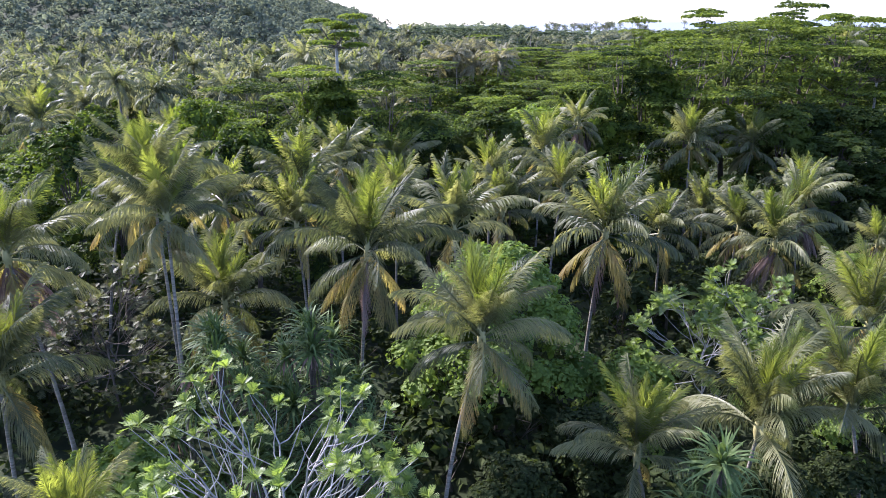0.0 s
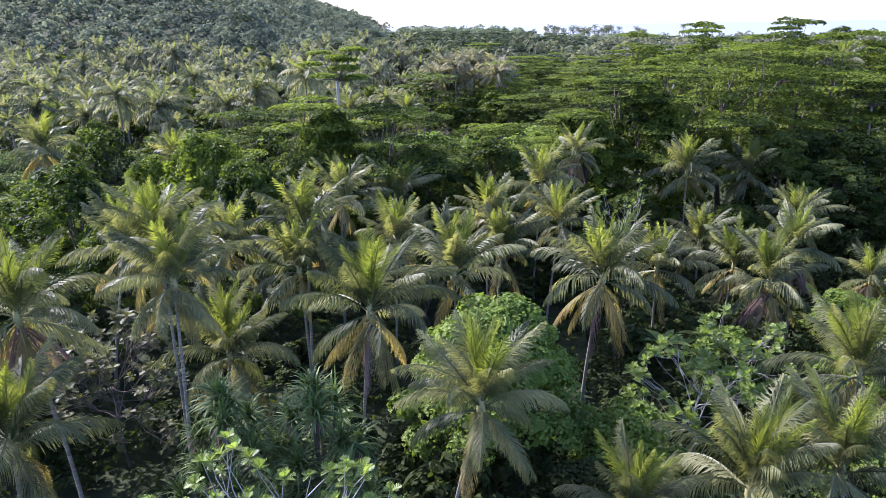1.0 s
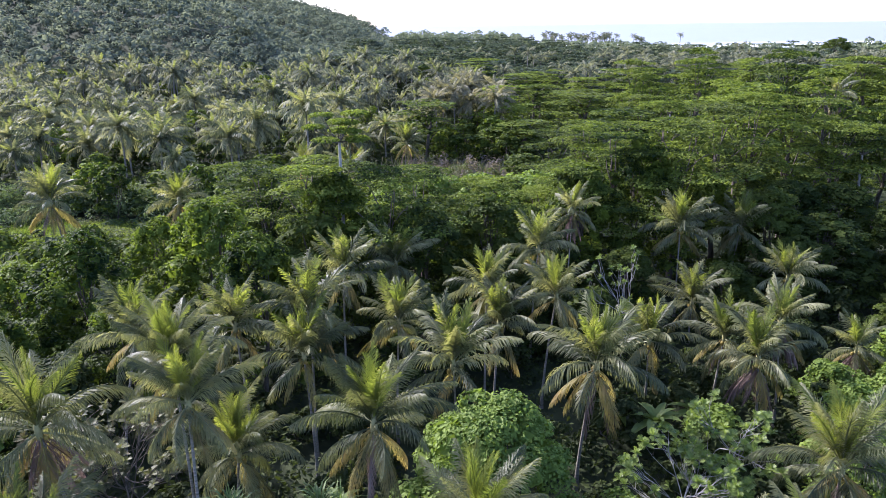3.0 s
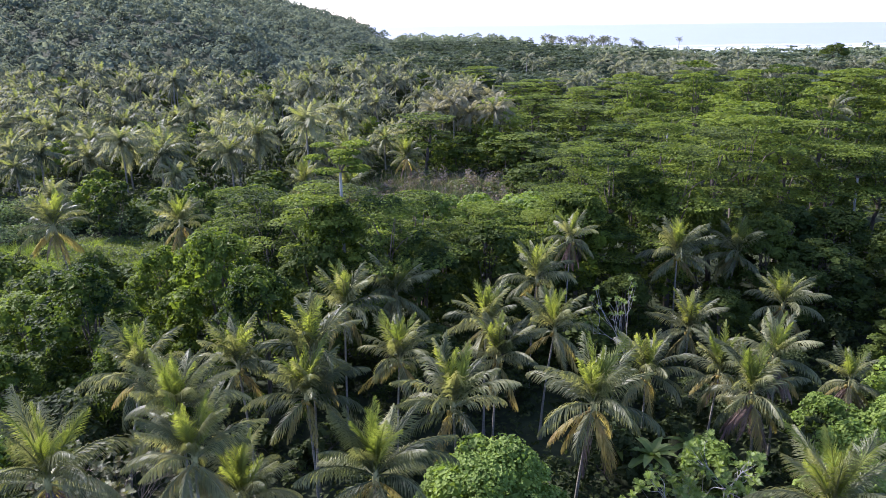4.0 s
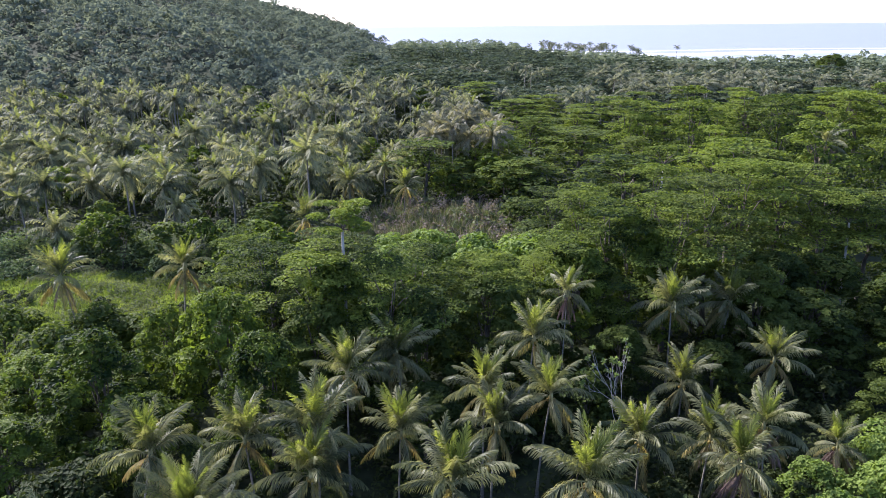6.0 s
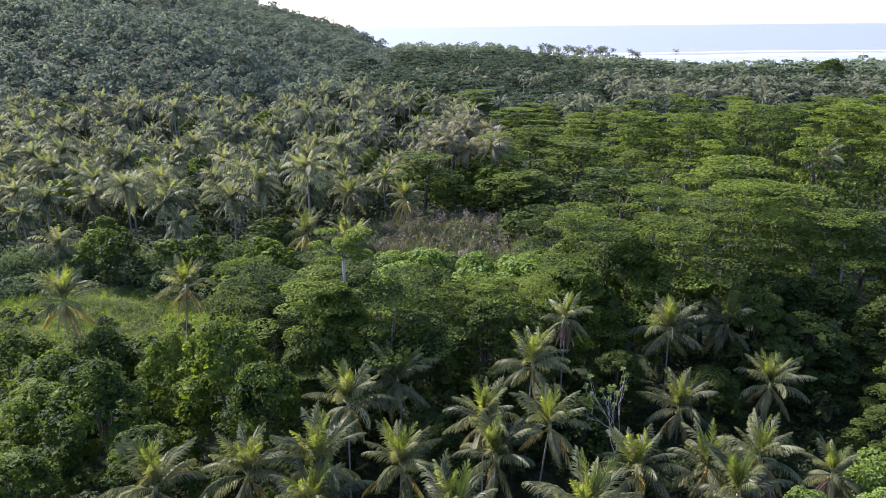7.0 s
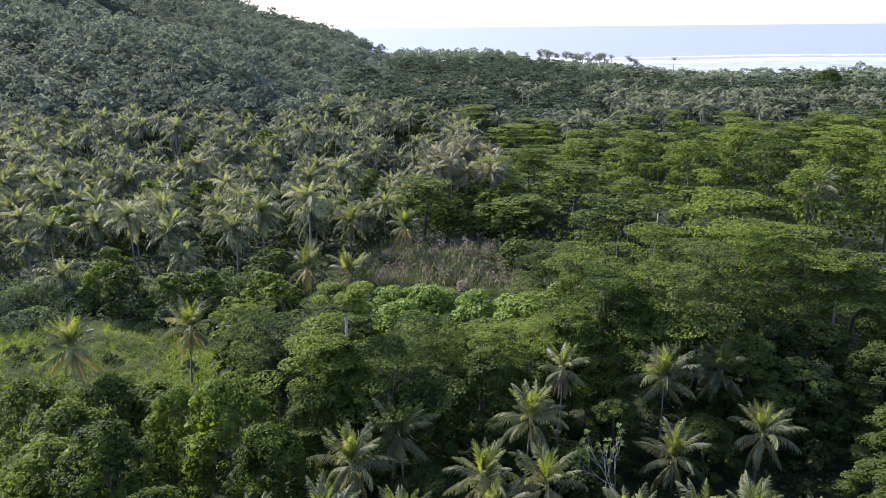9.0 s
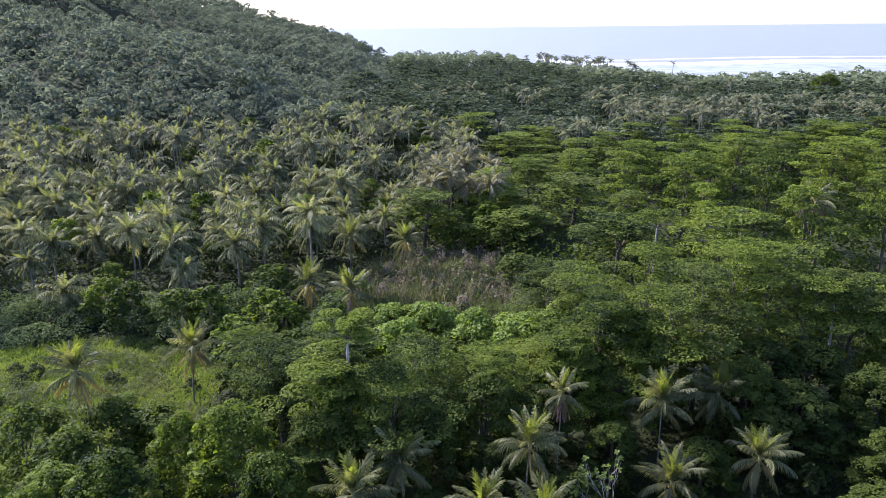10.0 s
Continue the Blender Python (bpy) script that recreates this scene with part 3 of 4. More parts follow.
# broadleaf trees: x, y, height, spread against the model, which model
BROAD_TREES = (
    (-30.0, 54.5, 13.0, 1.15, 0), (-16.0, 53.5, 13.4, 0.95, 1), (-21.0, 60.0, 15.0, 1.1, 2), (-37.0, 57.0, 10.0, 1.0, 3), (-27.0, 62.5, 12.0, 0.9, 0),
    (-4.0, 66.0, 13.2, 1.1, 5), (2.5, 70.0, 13.0, 1.1, 4), (12.0, 76.0, 14.5, 1.1, 3), (-13.5, 62.0, 13.0, 1.0, 5), (19.0, 80.0, 16.0, 1.15, 0),
    (-33.0, 47.0, 9.5, 0.9, 1), (-24.0, 49.0, 10.5, 0.9, 3), (8.0, 71.0, 11.0, 0.9, 4), (-45.0, 58.0, 9.0, 0.9, 1), (27.5, 84.0, 11.0, 1.0, 1), (15.5, 69.0, 8.0, 0.8, 4),
    (37.0, 74.0, 9.5, 1.2, 4), (44.0, 66.0, 8.5, 1.1, 5), (38.0, 58.0, 7.5, 1.0, 4), (35.5, 81.0, 11.6, 1.1, 5), (-44.0, 48.0, 9.0, 1.1, 2), (-11.8, 65.6, 15.6, 0.95, 1), (46.0, 75.0, 11.0, 1.1, 5), (33.0, 71.5, 8.0, 0.9, 4), (24.5, 67.0, 7.0, 0.8, 5), (3.5, 64.0, 9.0, 0.9, 4), (-3.0, 56.0, 8.0, 0.9, 5), (52.0, 79.0, 10.5, 1.2, 4), (41.5, 82.0, 11.2, 1.2, 5), (31.5, 76.5, 12.0, 1.0, 4), (54.0, 70.0, 9.0, 1.2, 5), (47.5, 61.0, 7.0, 1.1, 4), (60.0, 92.0, 13.0, 1.2, 4),
)
for i, (x, y, height, spread, k) in enumerate(BROAD_TREES):
    TAKEN.append((x, y, 7.0))
    planted((DOME_NEAR + DOME_DARK)[k], x, y, spread, i * 1.7, height / 13.0 / spread)

planted(DOME_DARK[0], 196.0, 412.0, 2.2, 0.4, 18.0 / 13.0 / 2.2)

# flat-topped trees: the same
FLAT_TREES = (
    (-13.5, 65.8, 17.0, 1.15, 0), (-7.0, 63.6, 16.6, 0.95, 3), (-20.0, 72.5, 15.0, 1.05, 1), (-24.0, 77.5, 14.2, 0.75, 2), (-14.0, 78.0, 14.6, 1.1, 2), (-4.6, 73.5, 14.8, 1.0, 3), (2.6, 74.5, 13.4, 1.0, 1),
    (9.0, 82.0, 11.2, 0.9, 0), (11.0, 77.5, 14.4, 1.0, 2), (16.5, 80.0, 17.8, 1.15, 0), (23.0, 80.0, 18.4, 1.2, 3), (29.0, 85.0, 19.4, 1.2, 3), (34.5, 90.5, 19.9, 1.3, 1), (44.0, 89.5, 16.8, 1.2, 3), (15.0, 92.5, 16.4, 1.15, 2),
    (25.0, 95.0, 18.5, 1.2, 1), (41.0, 95.0, 19.0, 1.3, 2), (50.5, 91.0, 16.4, 1.25, 0), (57.0, 87.0, 16.0, 1.25, 3), (13.0, 103.0, 14.0, 1.0, 2),
)
for i, (x, y, height, spread, k) in enumerate(FLAT_TREES):
    TAKEN.append((x, y, 8.0))
    planted(LAYERED_NEAR[k], x, y, spread, i * 2.1, height / 14.0 / spread)

# emergent trees with bare pale trunks: x, y, height of the fork, top, spread
EMERGENT = ((-11.2, 66.6, 19.4, 22.2, 3.2), (47.0, 89.0, 14.0, 17.0, 4.6), (2.2, 75.0, 12.6, 14.4, 3.0), (33.0, 122.0, 15.0, 18.0, 4.4))
for i, (x, y, fork, top, spread) in enumerate(EMERGENT):
    q = np.random.default_rng(70 + i)
    base = float(land(x, y))
    blobs = [(spread * q.uniform(0.2, 0.9) * math.cos(2.4 * k), spread * q.uniform(0.2, 0.9) * math.sin(2.4 * k), top - base - 0.3 - (top - fork) * (0.95 if i == 0 else 0.7) * k / 9, spread * q.uniform(0.3, 0.5), spread * q.uniform(0.3, 0.5), 0.28) for k in range(9)]
    thing = tagged(new("pale_trunked_tree"), "slender tree with a bare white trunk and a thin flat crown", "tree", "pale-trunked trees")
    thing.matrix_basis = pose(x, y, base)
    fork_at = np.array((0.0, 0.0, fork - base))
    pieces = [tube(bend((0.5 if i == 1 else 0, 0, 0), fork_at, 0.12, 7, 70 + i), np.linspace(0.19, 0.13, 7), 8)]
    part_of("trunk", mesh_of("trunk", *joined(pieces), PALE_BARK, True), thing, None, "bare white trunk")
    pieces = [tube(bend(fork_at, np.array(b[:3]) - (0, 0, 0.2), 0.1, 4, 71 + k), np.linspace(0.08, 0.03, 4), 4) for k, b in enumerate(blobs)]
    part_of("limb", mesh_of("limb", *joined(pieces), BARK, True), thing)
    part_of("crown", mesh_of("crown", *leaf_cloud(q, blobs, 2600 if i == 0 else 1300, 0.36, 0.6, 0.15, 0.65, 0.28), LAYER_LEAF), thing)
    TAKEN.append((x, y, 3.0))

# the wood of flat-topped trees on the seaward side
r = np.random.default_rng(21)
for y in np.arange(76, 262, 11.6):
    for x in np.arange(-20, 190, 11.6):
        px, py = x + r.uniform(-5.0, 5.0), y + r.uniform(-5.0, 5.0)
        if not in_view(px, py) or (py < 104 and px < 14) or (104 < py < 152 and px < 12) or reeds_here(px, py) or grove(px, py):
            continue
        if ripple(px, py, 8.5) > -0.22 and is_free(px, py, 9.6):
            near = py < 92
            model = (LAYERED_NEAR if near else LAYERED_FAR)[int(r.integers(4))]
            height = 14.0 + 7.2 * float(smooth_step(px, 14, 46)) + 2.6 * float(ripple(px, py, 14)) + r.normal(0, 2.9)
            height = min(height, 22.8) * (0.65 if py < 85 else 1.0) * (1 - 0.36 * float(smooth_step(py, 165, 235)))
            scale = r.uniform(0.8, 1.55)
            planted(model, px, py, scale, r.uniform(0, 6.28), height / (14.0 if near else 15.0) / scale)

# lower trees that close the canopy
LOW_TREES = [tree_model("broadleaf_tree", "low broadleaf tree filling a gap in the canopy", 120 + i, "dome", 9.0, 4.2, 18, 640, 0.78, TREE_LEAF if i < 2 else DARK_SHADE_LEAF, BARK, 0.14, 7.4, group="broadleaf trees") for i in range(4)]
# all in the dark leaves, which paint the shade near the ground
LOW_NEAR = [tree_model("broadleaf_tree", "low broadleaf tree hung with creepers, undergrowth shade put into its leaf colour", 126 + i, "dome", 9.0, 4.2, 34, 1800, 0.42, DARK_SHADE_LEAF, BARK, 0.14, 7.6, group="broadleaf trees") for i in range(3)]
low_count = 0
for y in np.arange(50, 205, 6.5):
    for x in np.arange(-52, 120, 6.5):
        px, py = x + r.uniform(-2.2, 2.2), y + r.uniform(-2.2, 2.2)
        if not in_view(px, py, 2) or meadow(px, py) or reeds_here(px, py) or grove(px, py) or (py < 62 and px > -8) or (px > 14 and py > 92):
            continue
        if low_count < 130 and is_free(px, py, 3.2):
            low_count += 1
            planted(LOW_TREES[int(r.integers(4))] if py > 74 else LOW_NEAR[int(r.integers(3))], px, py, r.uniform(0.8, 1.15), r.uniform(0, 6.28), r.uniform(0.7, 1.05) * (0.7 if px > 10 and py > 90 else 1.0))

# the palm grove: the nearest palms are things of their own, the rest one mass
CROWNS = [simple_crown(200 + i) for i in range(6)]
CROWN_MESHES = [mesh_of("crown", v, f, PALM_FAR) for v, f in CROWNS]
PALE_CROWNS = [mesh_of("crown", v, f, PALM_PALE) for v, f in CROWNS]
SPEARS = [simple_crown(200 + i, young=True) for i in range(6)]
SPEAR_MESHES = [mesh_of("young_fronds", v, f, PALM_FAR_YOUNG) for v, f in SPEARS]


def grove_trunk(height, seed):
    return tube(bend((0, 0, -0.2), (0, 0, height), 0.18, 4, seed), np.linspace(0.2, 0.13, 4), 5)


TRUNK_MESHES = [mesh_of("trunk", *grove_trunk(8.0, 300 + i), PALM_BARK, True) for i in range(4)]
LEAN_CROWNS = [simple_crown(200 + i, 6, 22, 0.7) for i in range(6)]
for i in range(60):
    py = r.uniform(108, 270)
    px = r.uniform(-0.62 * py, 8)
    if grove(px, py) and not reeds_here(px, py) and is_free(px, py, 6.5):
        planted(LOW_TREES[i % 4], px, py, r.uniform(0.8, 1.25), r.uniform(0, 6.28), r.uniform(0.7, 1.05))
far_crowns, far_spears, far_trunks = [], [], []
grove_count = 0
for y in np.arange(101, 292, 6.5):
    for x in np.arange(-215, 24, 6.5):
        px, py = x + r.uniform(-4.2, 4.2), y + r.uniform(-4.2, 4.2)
        if not in_view(px, py) or not grove(px, py) or reeds_here(px, py) or not is_free(px, py, 4.3) or ripple(px, py, 6.1) > 0.72:
            continue
        h = max(3.0, 7.6 + 1.8 * ripple(px, py, 23) + r.normal(0, 2.0))
        size, turn, k = r.uniform(0.85, 1.3), r.uniform(0, 6.28), int(r.integers(6))
        base = float(land(px, py))
        if py < 182 and grove_count < 250:
            grove_count += 1
            thing = tagged(new("coconut_palm"), "grey-green coconut palm in a dense planted grove", "palm tree", "palm grove")
            thing.matrix_basis = pose(px, py, base, 0, 0, math.degrees(turn))
            part_of("trunk", TRUNK_MESHES[k % 4], thing, Matrix.Diagonal((1, 1, h / 8.0, 1)))
            part_of("crown", CROWN_MESHES[k], thing, Matrix.Translation((0, 0, h)) @ Matrix.Scale(size, 4))
            part_of("young_fronds", SPEAR_MESHES[k], thing, Matrix.Translation((0, 0, h)) @ Matrix.Scale(size, 4), "upright yellow-green young fronds")
        else:
            v, f = LEAN_CROWNS[k]
            far_crowns.append((turned(v, turn, 0, 0, size, (px, py, base + h)), f))
            v, f = SPEARS[k]
            far_spears.append((turned(v, turn, 0, 0, size, (px, py, base + h)), f))
            v, f = grove_trunk(h, 5)
            far_trunks.append((v + (px, py, base), f))

# tall pale palms where the grove meets the flat-topped wood
for i in range(17):
    px, py = r.uniform(-9, 9), r.uniform(158, 198)
    h, size, k = r.uniform(10.5, 13.5), r.uniform(0.95, 1.15), int(r.integers(6))
    thing = tagged(new("coconut_palm"), "tall pale coconut palm with brownish fronds and a bare trunk", "palm tree", "palm grove")
    thing.matrix_basis = pose(px, py, float(land(px, py)), 0, 0, 37 * i)
    part_of("trunk", TRUNK_MESHES[k % 4], thing, Matrix.Diagonal((1, 1, h / 8.0, 1)))
    part_of("crown", PALE_CROWNS[k], thing, Matrix.Translation((0, 0, h)) @ Matrix.Scale(size, 4))

# palms among the far woods and along the beach
def far_palm(px, py, h, size):
    v, f = THIN_CROWNS[int(r.integers(4))]
    base = float(land(px, py))
    far_crowns.append((turned(v, r.uniform(0, 6.28), 0, 0, size, (px, py, base + h)), f))
    v, f = grove_trunk(h, 5)
    far_trunks.append((v * (1.3, 1.3, 1) + (px, py, base), f))


THIN_CROWNS = [simple_crown(260 + i, 6, 16, 0.7) for i in range(4)]
for i in range(230):
    px, py = (r.uniform(62, 235), r.uniform(280, 352)) if i < 200 else (r.uniform(-12, 52), r.uniform(240, 264))
    if in_view(px, py) and is_free(px, py, 5.0):
        far_palm(px, py, r.uniform(9, 13.5), 1.1)
for i in range(22):
    py = r.uniform(350, 450)
    far_palm(r.uniform(-0.06 * py, 0.4 * py), py, r.uniform(10, 14), 1.1)
for i in range(48):
    px = r.normal(92, 21)
    far_palm(px, float(coast(px)) - r.uniform(4, 26), r.uniform(12.5, 18), r.uniform(0.65, 0.85))
mass = tagged(new("far_palm_grove"), "grey-green palms of the far grove and the beach", "palm trees", "", "stuff")
part_of("crowns", mesh_of("crowns", *joined(far_crowns), PALM_DISTANT), mass)
part_of("young_fronds", mesh_of("young_fronds", *joined(far_spears), PALM_FAR_YOUNG), mass, None, "upright yellow-green young fronds")
part_of("trunks", mesh_of("trunks", *joined(far_trunks), PALM_BARK), mass)


# ---- woods far off: many crowns in one mass ----
def far_wood(name, label, places, substance, leaves, size, spread, flat):
    models = []
    for i in range(6):
        q = np.random.default_rng(400 + i)
        blobs = layered_blobs(q, 0.0, spread, 12) if flat else dome_blobs(q, 0.0, spread, 10, spread * 1.15, 1.6)
        cloud = leaf_cloud(q, blobs, leaves, size, 0.6 if flat else 0.2, 0.1, 0.75, 0.2)
        models.append(cloud if flat else joined([cloud, leaf_cloud(q, blobs, leaves // 2, spread * 0.26, 0.15, 0.1, 0.9, 0.12, 0.97)]))
    pieces = []
    for px, py, top, scale in places:
        v, f = models[int(r.integers(6))]
        pieces.append((turned(v, r.uniform(0, 6.28), 0, 0, scale, (px, py, top)), f))
    return tagged(new(name, mesh_of(name, *joined(pieces), substance)), label, "forest", "", "stuff")


places = []
for y in np.arange(262, 760, 11.5):
    for x in np.arange(-70, 470, 11.5):
        px, py = x + r.uniform(-4.5, 4.5), y + r.uniform(-4.5, 4.5)
        if in_view(px, py, 5) and px > -58 - 4 * math.sin(py / 30) and py < coast(px) - 60:
            places.append((px, py, float(land(px, py)) + 11 + 3.0 * float(ripple(px, py, 31)) + r.normal(0, 1.2), r.uniform(0.8, 1.25)))
far_wood("far_wood", "dark flat-topped trees of the woods towards the shore", places, FAR_HAZE_LEAF, 130, 1.9, 7.4, True)
places = []
for x in np.arange(-58, 430, 8.5):
    for back in np.arange(5, 72, 9.5):
        px = x + r.uniform(-3, 3)
        py = float(coast(px)) - back - r.uniform(-3, 3)
        if in_view(px, py, 5):
            places.append((px, py, float(land(px, py)) + (15.5 if px < 50 else 11.0 if px < 130 else 10.0) + r.normal(0, 1.7), r.uniform(0.7, 1.2)))
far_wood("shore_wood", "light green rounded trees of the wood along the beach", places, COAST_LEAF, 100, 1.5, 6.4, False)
seen_slope, far_slope = [], []
for y in np.arange(254, 930, 9.6):
    for x in np.arange(-640, -30, 9.6):
        px, py = x + r.uniform(-4, 4), y + r.uniform(-4, 4)
        if in_view(px, py, 0) and px < -46 and py > 260 and py < coast(px) - 6 and (px > -185 or py < 283 + 2.2 * 2.3 * abs(px) * 0.45):
            big = r.random() ** 3
            spot = (px, py, float(land(px, py)) + 8.6 + 4.5 * big + r.normal(0, 0.9), 0.75 + 0.85 * big)
            q = np.linspace(0.45, 0.96, 14)
            hidden = np.max(land(px * q, py * q) + 7 - (48 + (spot[2] - 48) * q)) > 6.5
            (far_slope if hidden else seen_slope).append(spot)
far_wood("hill_forest", "rainforest covering the steep hill, with haze painted into its leaf colour", seen_slope, HILL_HAZE_LEAF, 130, 1.1, 5.4, False)
far_wood("hill_forest", "rainforest on the far side of the hill, greyed by the same painted haze", far_slope, HILL_HAZE_LEAF, 26, 1.8, 5.4, False)

# ---- undergrowth ----
count = 0
for y in np.arange(14, 70, 3.9):
    for x in np.arange(-66, 62, 3.9):
        px, py = x + r.uniform(-1.7, 1.7), y + r.uniform(-1.7, 1.7)
        if not in_view(px, py, 3) or meadow(px, py) or reeds_here(px, py) or count >= 130:
            continue
        if is_free(px, py, 2.2):
            count += 1
            planted(SHRUBS[int(r.integers(4))], px, py, r.uniform(0.7, 1.25), r.uniform(0, 6.28), r.uniform(0.8, 1.2))


# ---- grass and reeds ----
def blades(count, inside, box, height, width, substance, name, label, lean=0.35):
    x, y = r.uniform(box[0], box[1], count), r.uniform(box[2], box[3], count)
    keep = np.array([inside(a, b) for a, b in zip(x, y)])
    x, y = x[keep], y[keep]
    n = len(x)
    z = land(x, y)
    h = height * r.uniform(0.5, 1.15, n) * (1 + 0.35 * ripple(x, y, 3.1))
    a = r.uniform(0, 6.28, n)
    base, side = np.stack([x, y, z], 1), np.stack([np.cos(a), np.sin(a), 0 * a], 1) * width * 0.5
    tip = base + np.stack([r.normal(0, lean, n) * h, r.normal(0, lean, n) * h, h], 1)
    v = np.stack([base - side, base + side, tip + side * 0.25, tip - side * 0.25], 1).reshape(-1, 3)
    return tagged(new(name, mesh_of(name, v, np.arange(4 * n).reshape(-1, 4), substance)), label, "grass", "", "stuff")


blades(72000, meadow, (-96, -24, 62, 112), 0.65, 0.15, GRASS, "meadow_grass", "rough bright green grass in the clearing", 0.9)
blades(22000, reeds_here, (-24, 18, 100, 154), 2.1, 0.16, REED, "reeds", "tall dry reeds in a clearing of the wood")
blades(3600, lambda x, y: reeds_here(x, y) and y > 118 + 5 * math.sin(x / 3), (-24, 18, 110, 154), 2.6, 0.2, PLUME, "reed_plumes", "brown feathery seed heads among the reeds", 0.45)


# ---- carpets of low growth between the trees ----
def carpet(name, label, inside, box, tufts, leaves, size, spread, high, substance, seed):
    """Mounds of leaves that cover the ground, one mass."""
    q = np.random.default_rng(seed)
    x, y = q.uniform(box[0], box[1], tufts), q.uniform(box[2], box[3], tufts)
    keep = np.array([inside(a, b) for a, b in zip(x, y)])
    x, y = x[keep], y[keep]
    z = land(x, y)
    h = high * q.uniform(0.35, 1.0, len(x)) * (1 + 0.45 * ripple(x, y, 7.3))
    w = spread * q.uniform(0.7, 1.3, len(x))
    blobs = np.stack([x, y, z + h * 0.35, w, w, h * 0.65], 1)
    v, f = leaf_cloud(q, blobs, leaves * len(x), size, 0.45, 0.0, 0.6)
    return tagged(new(name, mesh_of(name, v, f, substance)), label, "undergrowth", "", "stuff")


carpet("undergrowth", "green creepers and saplings on the forest floor, darkened in colour for shade", lambda x, y: in_view(x, y, 4) and not meadow(x, y) and not reeds_here(x, y), (-75, 72, 12, 108), 3400, 27, 0.46, 1.6, 2.0, SHRUB_SHADE_LEAF, 31)
carpet("grove_undergrowth", "grey-green thicket between the palms of the grove", lambda x, y: in_view(x, y, 4) and (grove(x, y) or (98 < y < 200 and x < 16)) and not meadow(x, y) and not reeds_here(x, y), (-215, 24, 98, 292), 6000, 19, 0.85, 2.4, 3.2, SHRUB_SHADE_LEAF, 32)
carpet("wood_undergrowth", "bushes under the flat-topped trees, their shade painted as dark leaves", lambda x, y: in_view(x, y, 4) and not grove(x, y) and not reeds_here(x, y), (-14, 190, 106, 264), 2600, 20, 1.0, 3.2, 6.0, DARK_SHADE_LEAF, 41)
carpet("meadow_weeds", "low leafy weeds in the grassy clearing", lambda x, y: meadow(x, y) and ripple(x, y, 6) > -0.35, (-96, -24, 62, 112), 1300, 30, 0.24, 1.0, 0.9, GRASS, 33)
carpet("meadow_bushes", "grey-green bushes at the edge of the clearing", lambda x, y: not grove(x, y) and not reeds_here(x, y) and 0.75 < ((x + 57) / 27) ** 2 + ((y - 87) / 20) ** 2 < 1.9 and x > -75, (-80, -10, 62, 118), 260, 150, 0.36, 1.5, 2.4, THICKET_LEAF, 34)
carpet("reed_bushes", "light green bushes growing round the reeds", lambda x, y: 0.7 < ((x + 4) / 16) ** 2 + ((y - 127) / 23) ** 2 < 1.7 and y < 136, (-30, 22, 95, 150), 190, 130, 0.42, 1.5, 2.6, VINE_LEAF, 35)
carpet("reed_tufts", "clumps of muted green reeds in the clearing", reeds_here, (-24, 18, 100, 154), 420, 30, 0.7, 0.9, 2.6, REED, 39)
carpet("plume_tufts", "clumps of dull brown seed heads above the reeds", lambda x, y: reeds_here(x, y) and y > 116 + 5 * math.sin(x / 3), (-24, 18, 110, 154), 260, 26, 0.5, 0.8, 3.6, PLUME, 40)
carpet("thicket", "grey-green thicket along the front of the palm grove", lambda x, y: 99 < y < 120 and in_view(x, y, 3) and not meadow(x, y) and not reeds_here(x, y), (-84, -14, 99, 120), 200, 190, 0.44, 2.1, 5.0, THICKET_LEAF, 36)
carpet("meadow_scrub", "pale dry scrub and seed heads among the grass", lambda x, y: meadow(x, y) and x > -62 + 6 * math.sin(y / 5) and ripple(x, y, 4.2) > -0.1, (-66, -24, 64, 108), 1300, 26, 0.3, 0.9, 1.9, REED, 42)


carpet("far_scrub", "dark scrub closing the far woods down to the shore", lambda x, y: in_view(x, y, 4) and x > -62 and y < coast(x) - 5, (-70, 480, 262, 760), 3600, 16, 2.0, 6.0, 9.0, FAR_HAZE_LEAF, 37)

carpet("shore_scrub", "low green scrub and bushes along the beach", lambda x, y: in_view(x, y, 4) and coast(x) - 46 < y < coast(x) - 3, (-70, 480, 470, 770), 6000, 26, 1.3, 4.5, 7.0, FAR_HAZE_LEAF, 38)


# ---- plants of the foreground ----
def lobed_leaf(r, length):
    """A deeply lobed leaf along +x, its tip bent down: a midrib strip and five pairs of lobes."""
    s = np.linspace(0, 1, 7)
    line = np.stack([s * length, 0 * s, length * (0.16 * s - 0.34 * s ** 2)], 1)
    pieces = []
    strip = np.concatenate([line + (0, length * 0.045, 0), line - (0, length * 0.045, 0)])
    pieces.append((strip, np.array([(i, i + 1, i + 8, i + 7) for i in range(6)])))
    for i in range(1, 6):
        w = length * (0.26, 0.38, 0.42, 0.34, 0.2)[i - 1]
        for side in (-1, 1):
            a, b = line[i] - (length * 0.085, 0, 0), line[i] + (length * 0.085, 0, 0)
            tip = line[i] + (w * 0.62, side * w, 0.05 * length)
            pieces.append((np.array([a, b, tip + (length * 0.04, 0, 0), tip - (length * 0.07, side * length * 0.03, 0)]), np.array([(0, 1, 2, 3)])))
    return joined(pieces)


def rosette(seed, leaves, length, leaf_maker, lift):
    r = np.random.default_rng(seed)
    pieces, turn = [], 0
    for i in range(leaves):
        turn += 2.39996 + r.normal(0, 0.2)
        v, f = leaf_maker(r, length * r.uniform(0.7, 1.1))
        pieces.append((turned(v, turn, lift(i / max(leaves - 1, 1)) + r.normal(0, 0.12), r.normal(0, 0.25)), f))
    return joined(pieces)


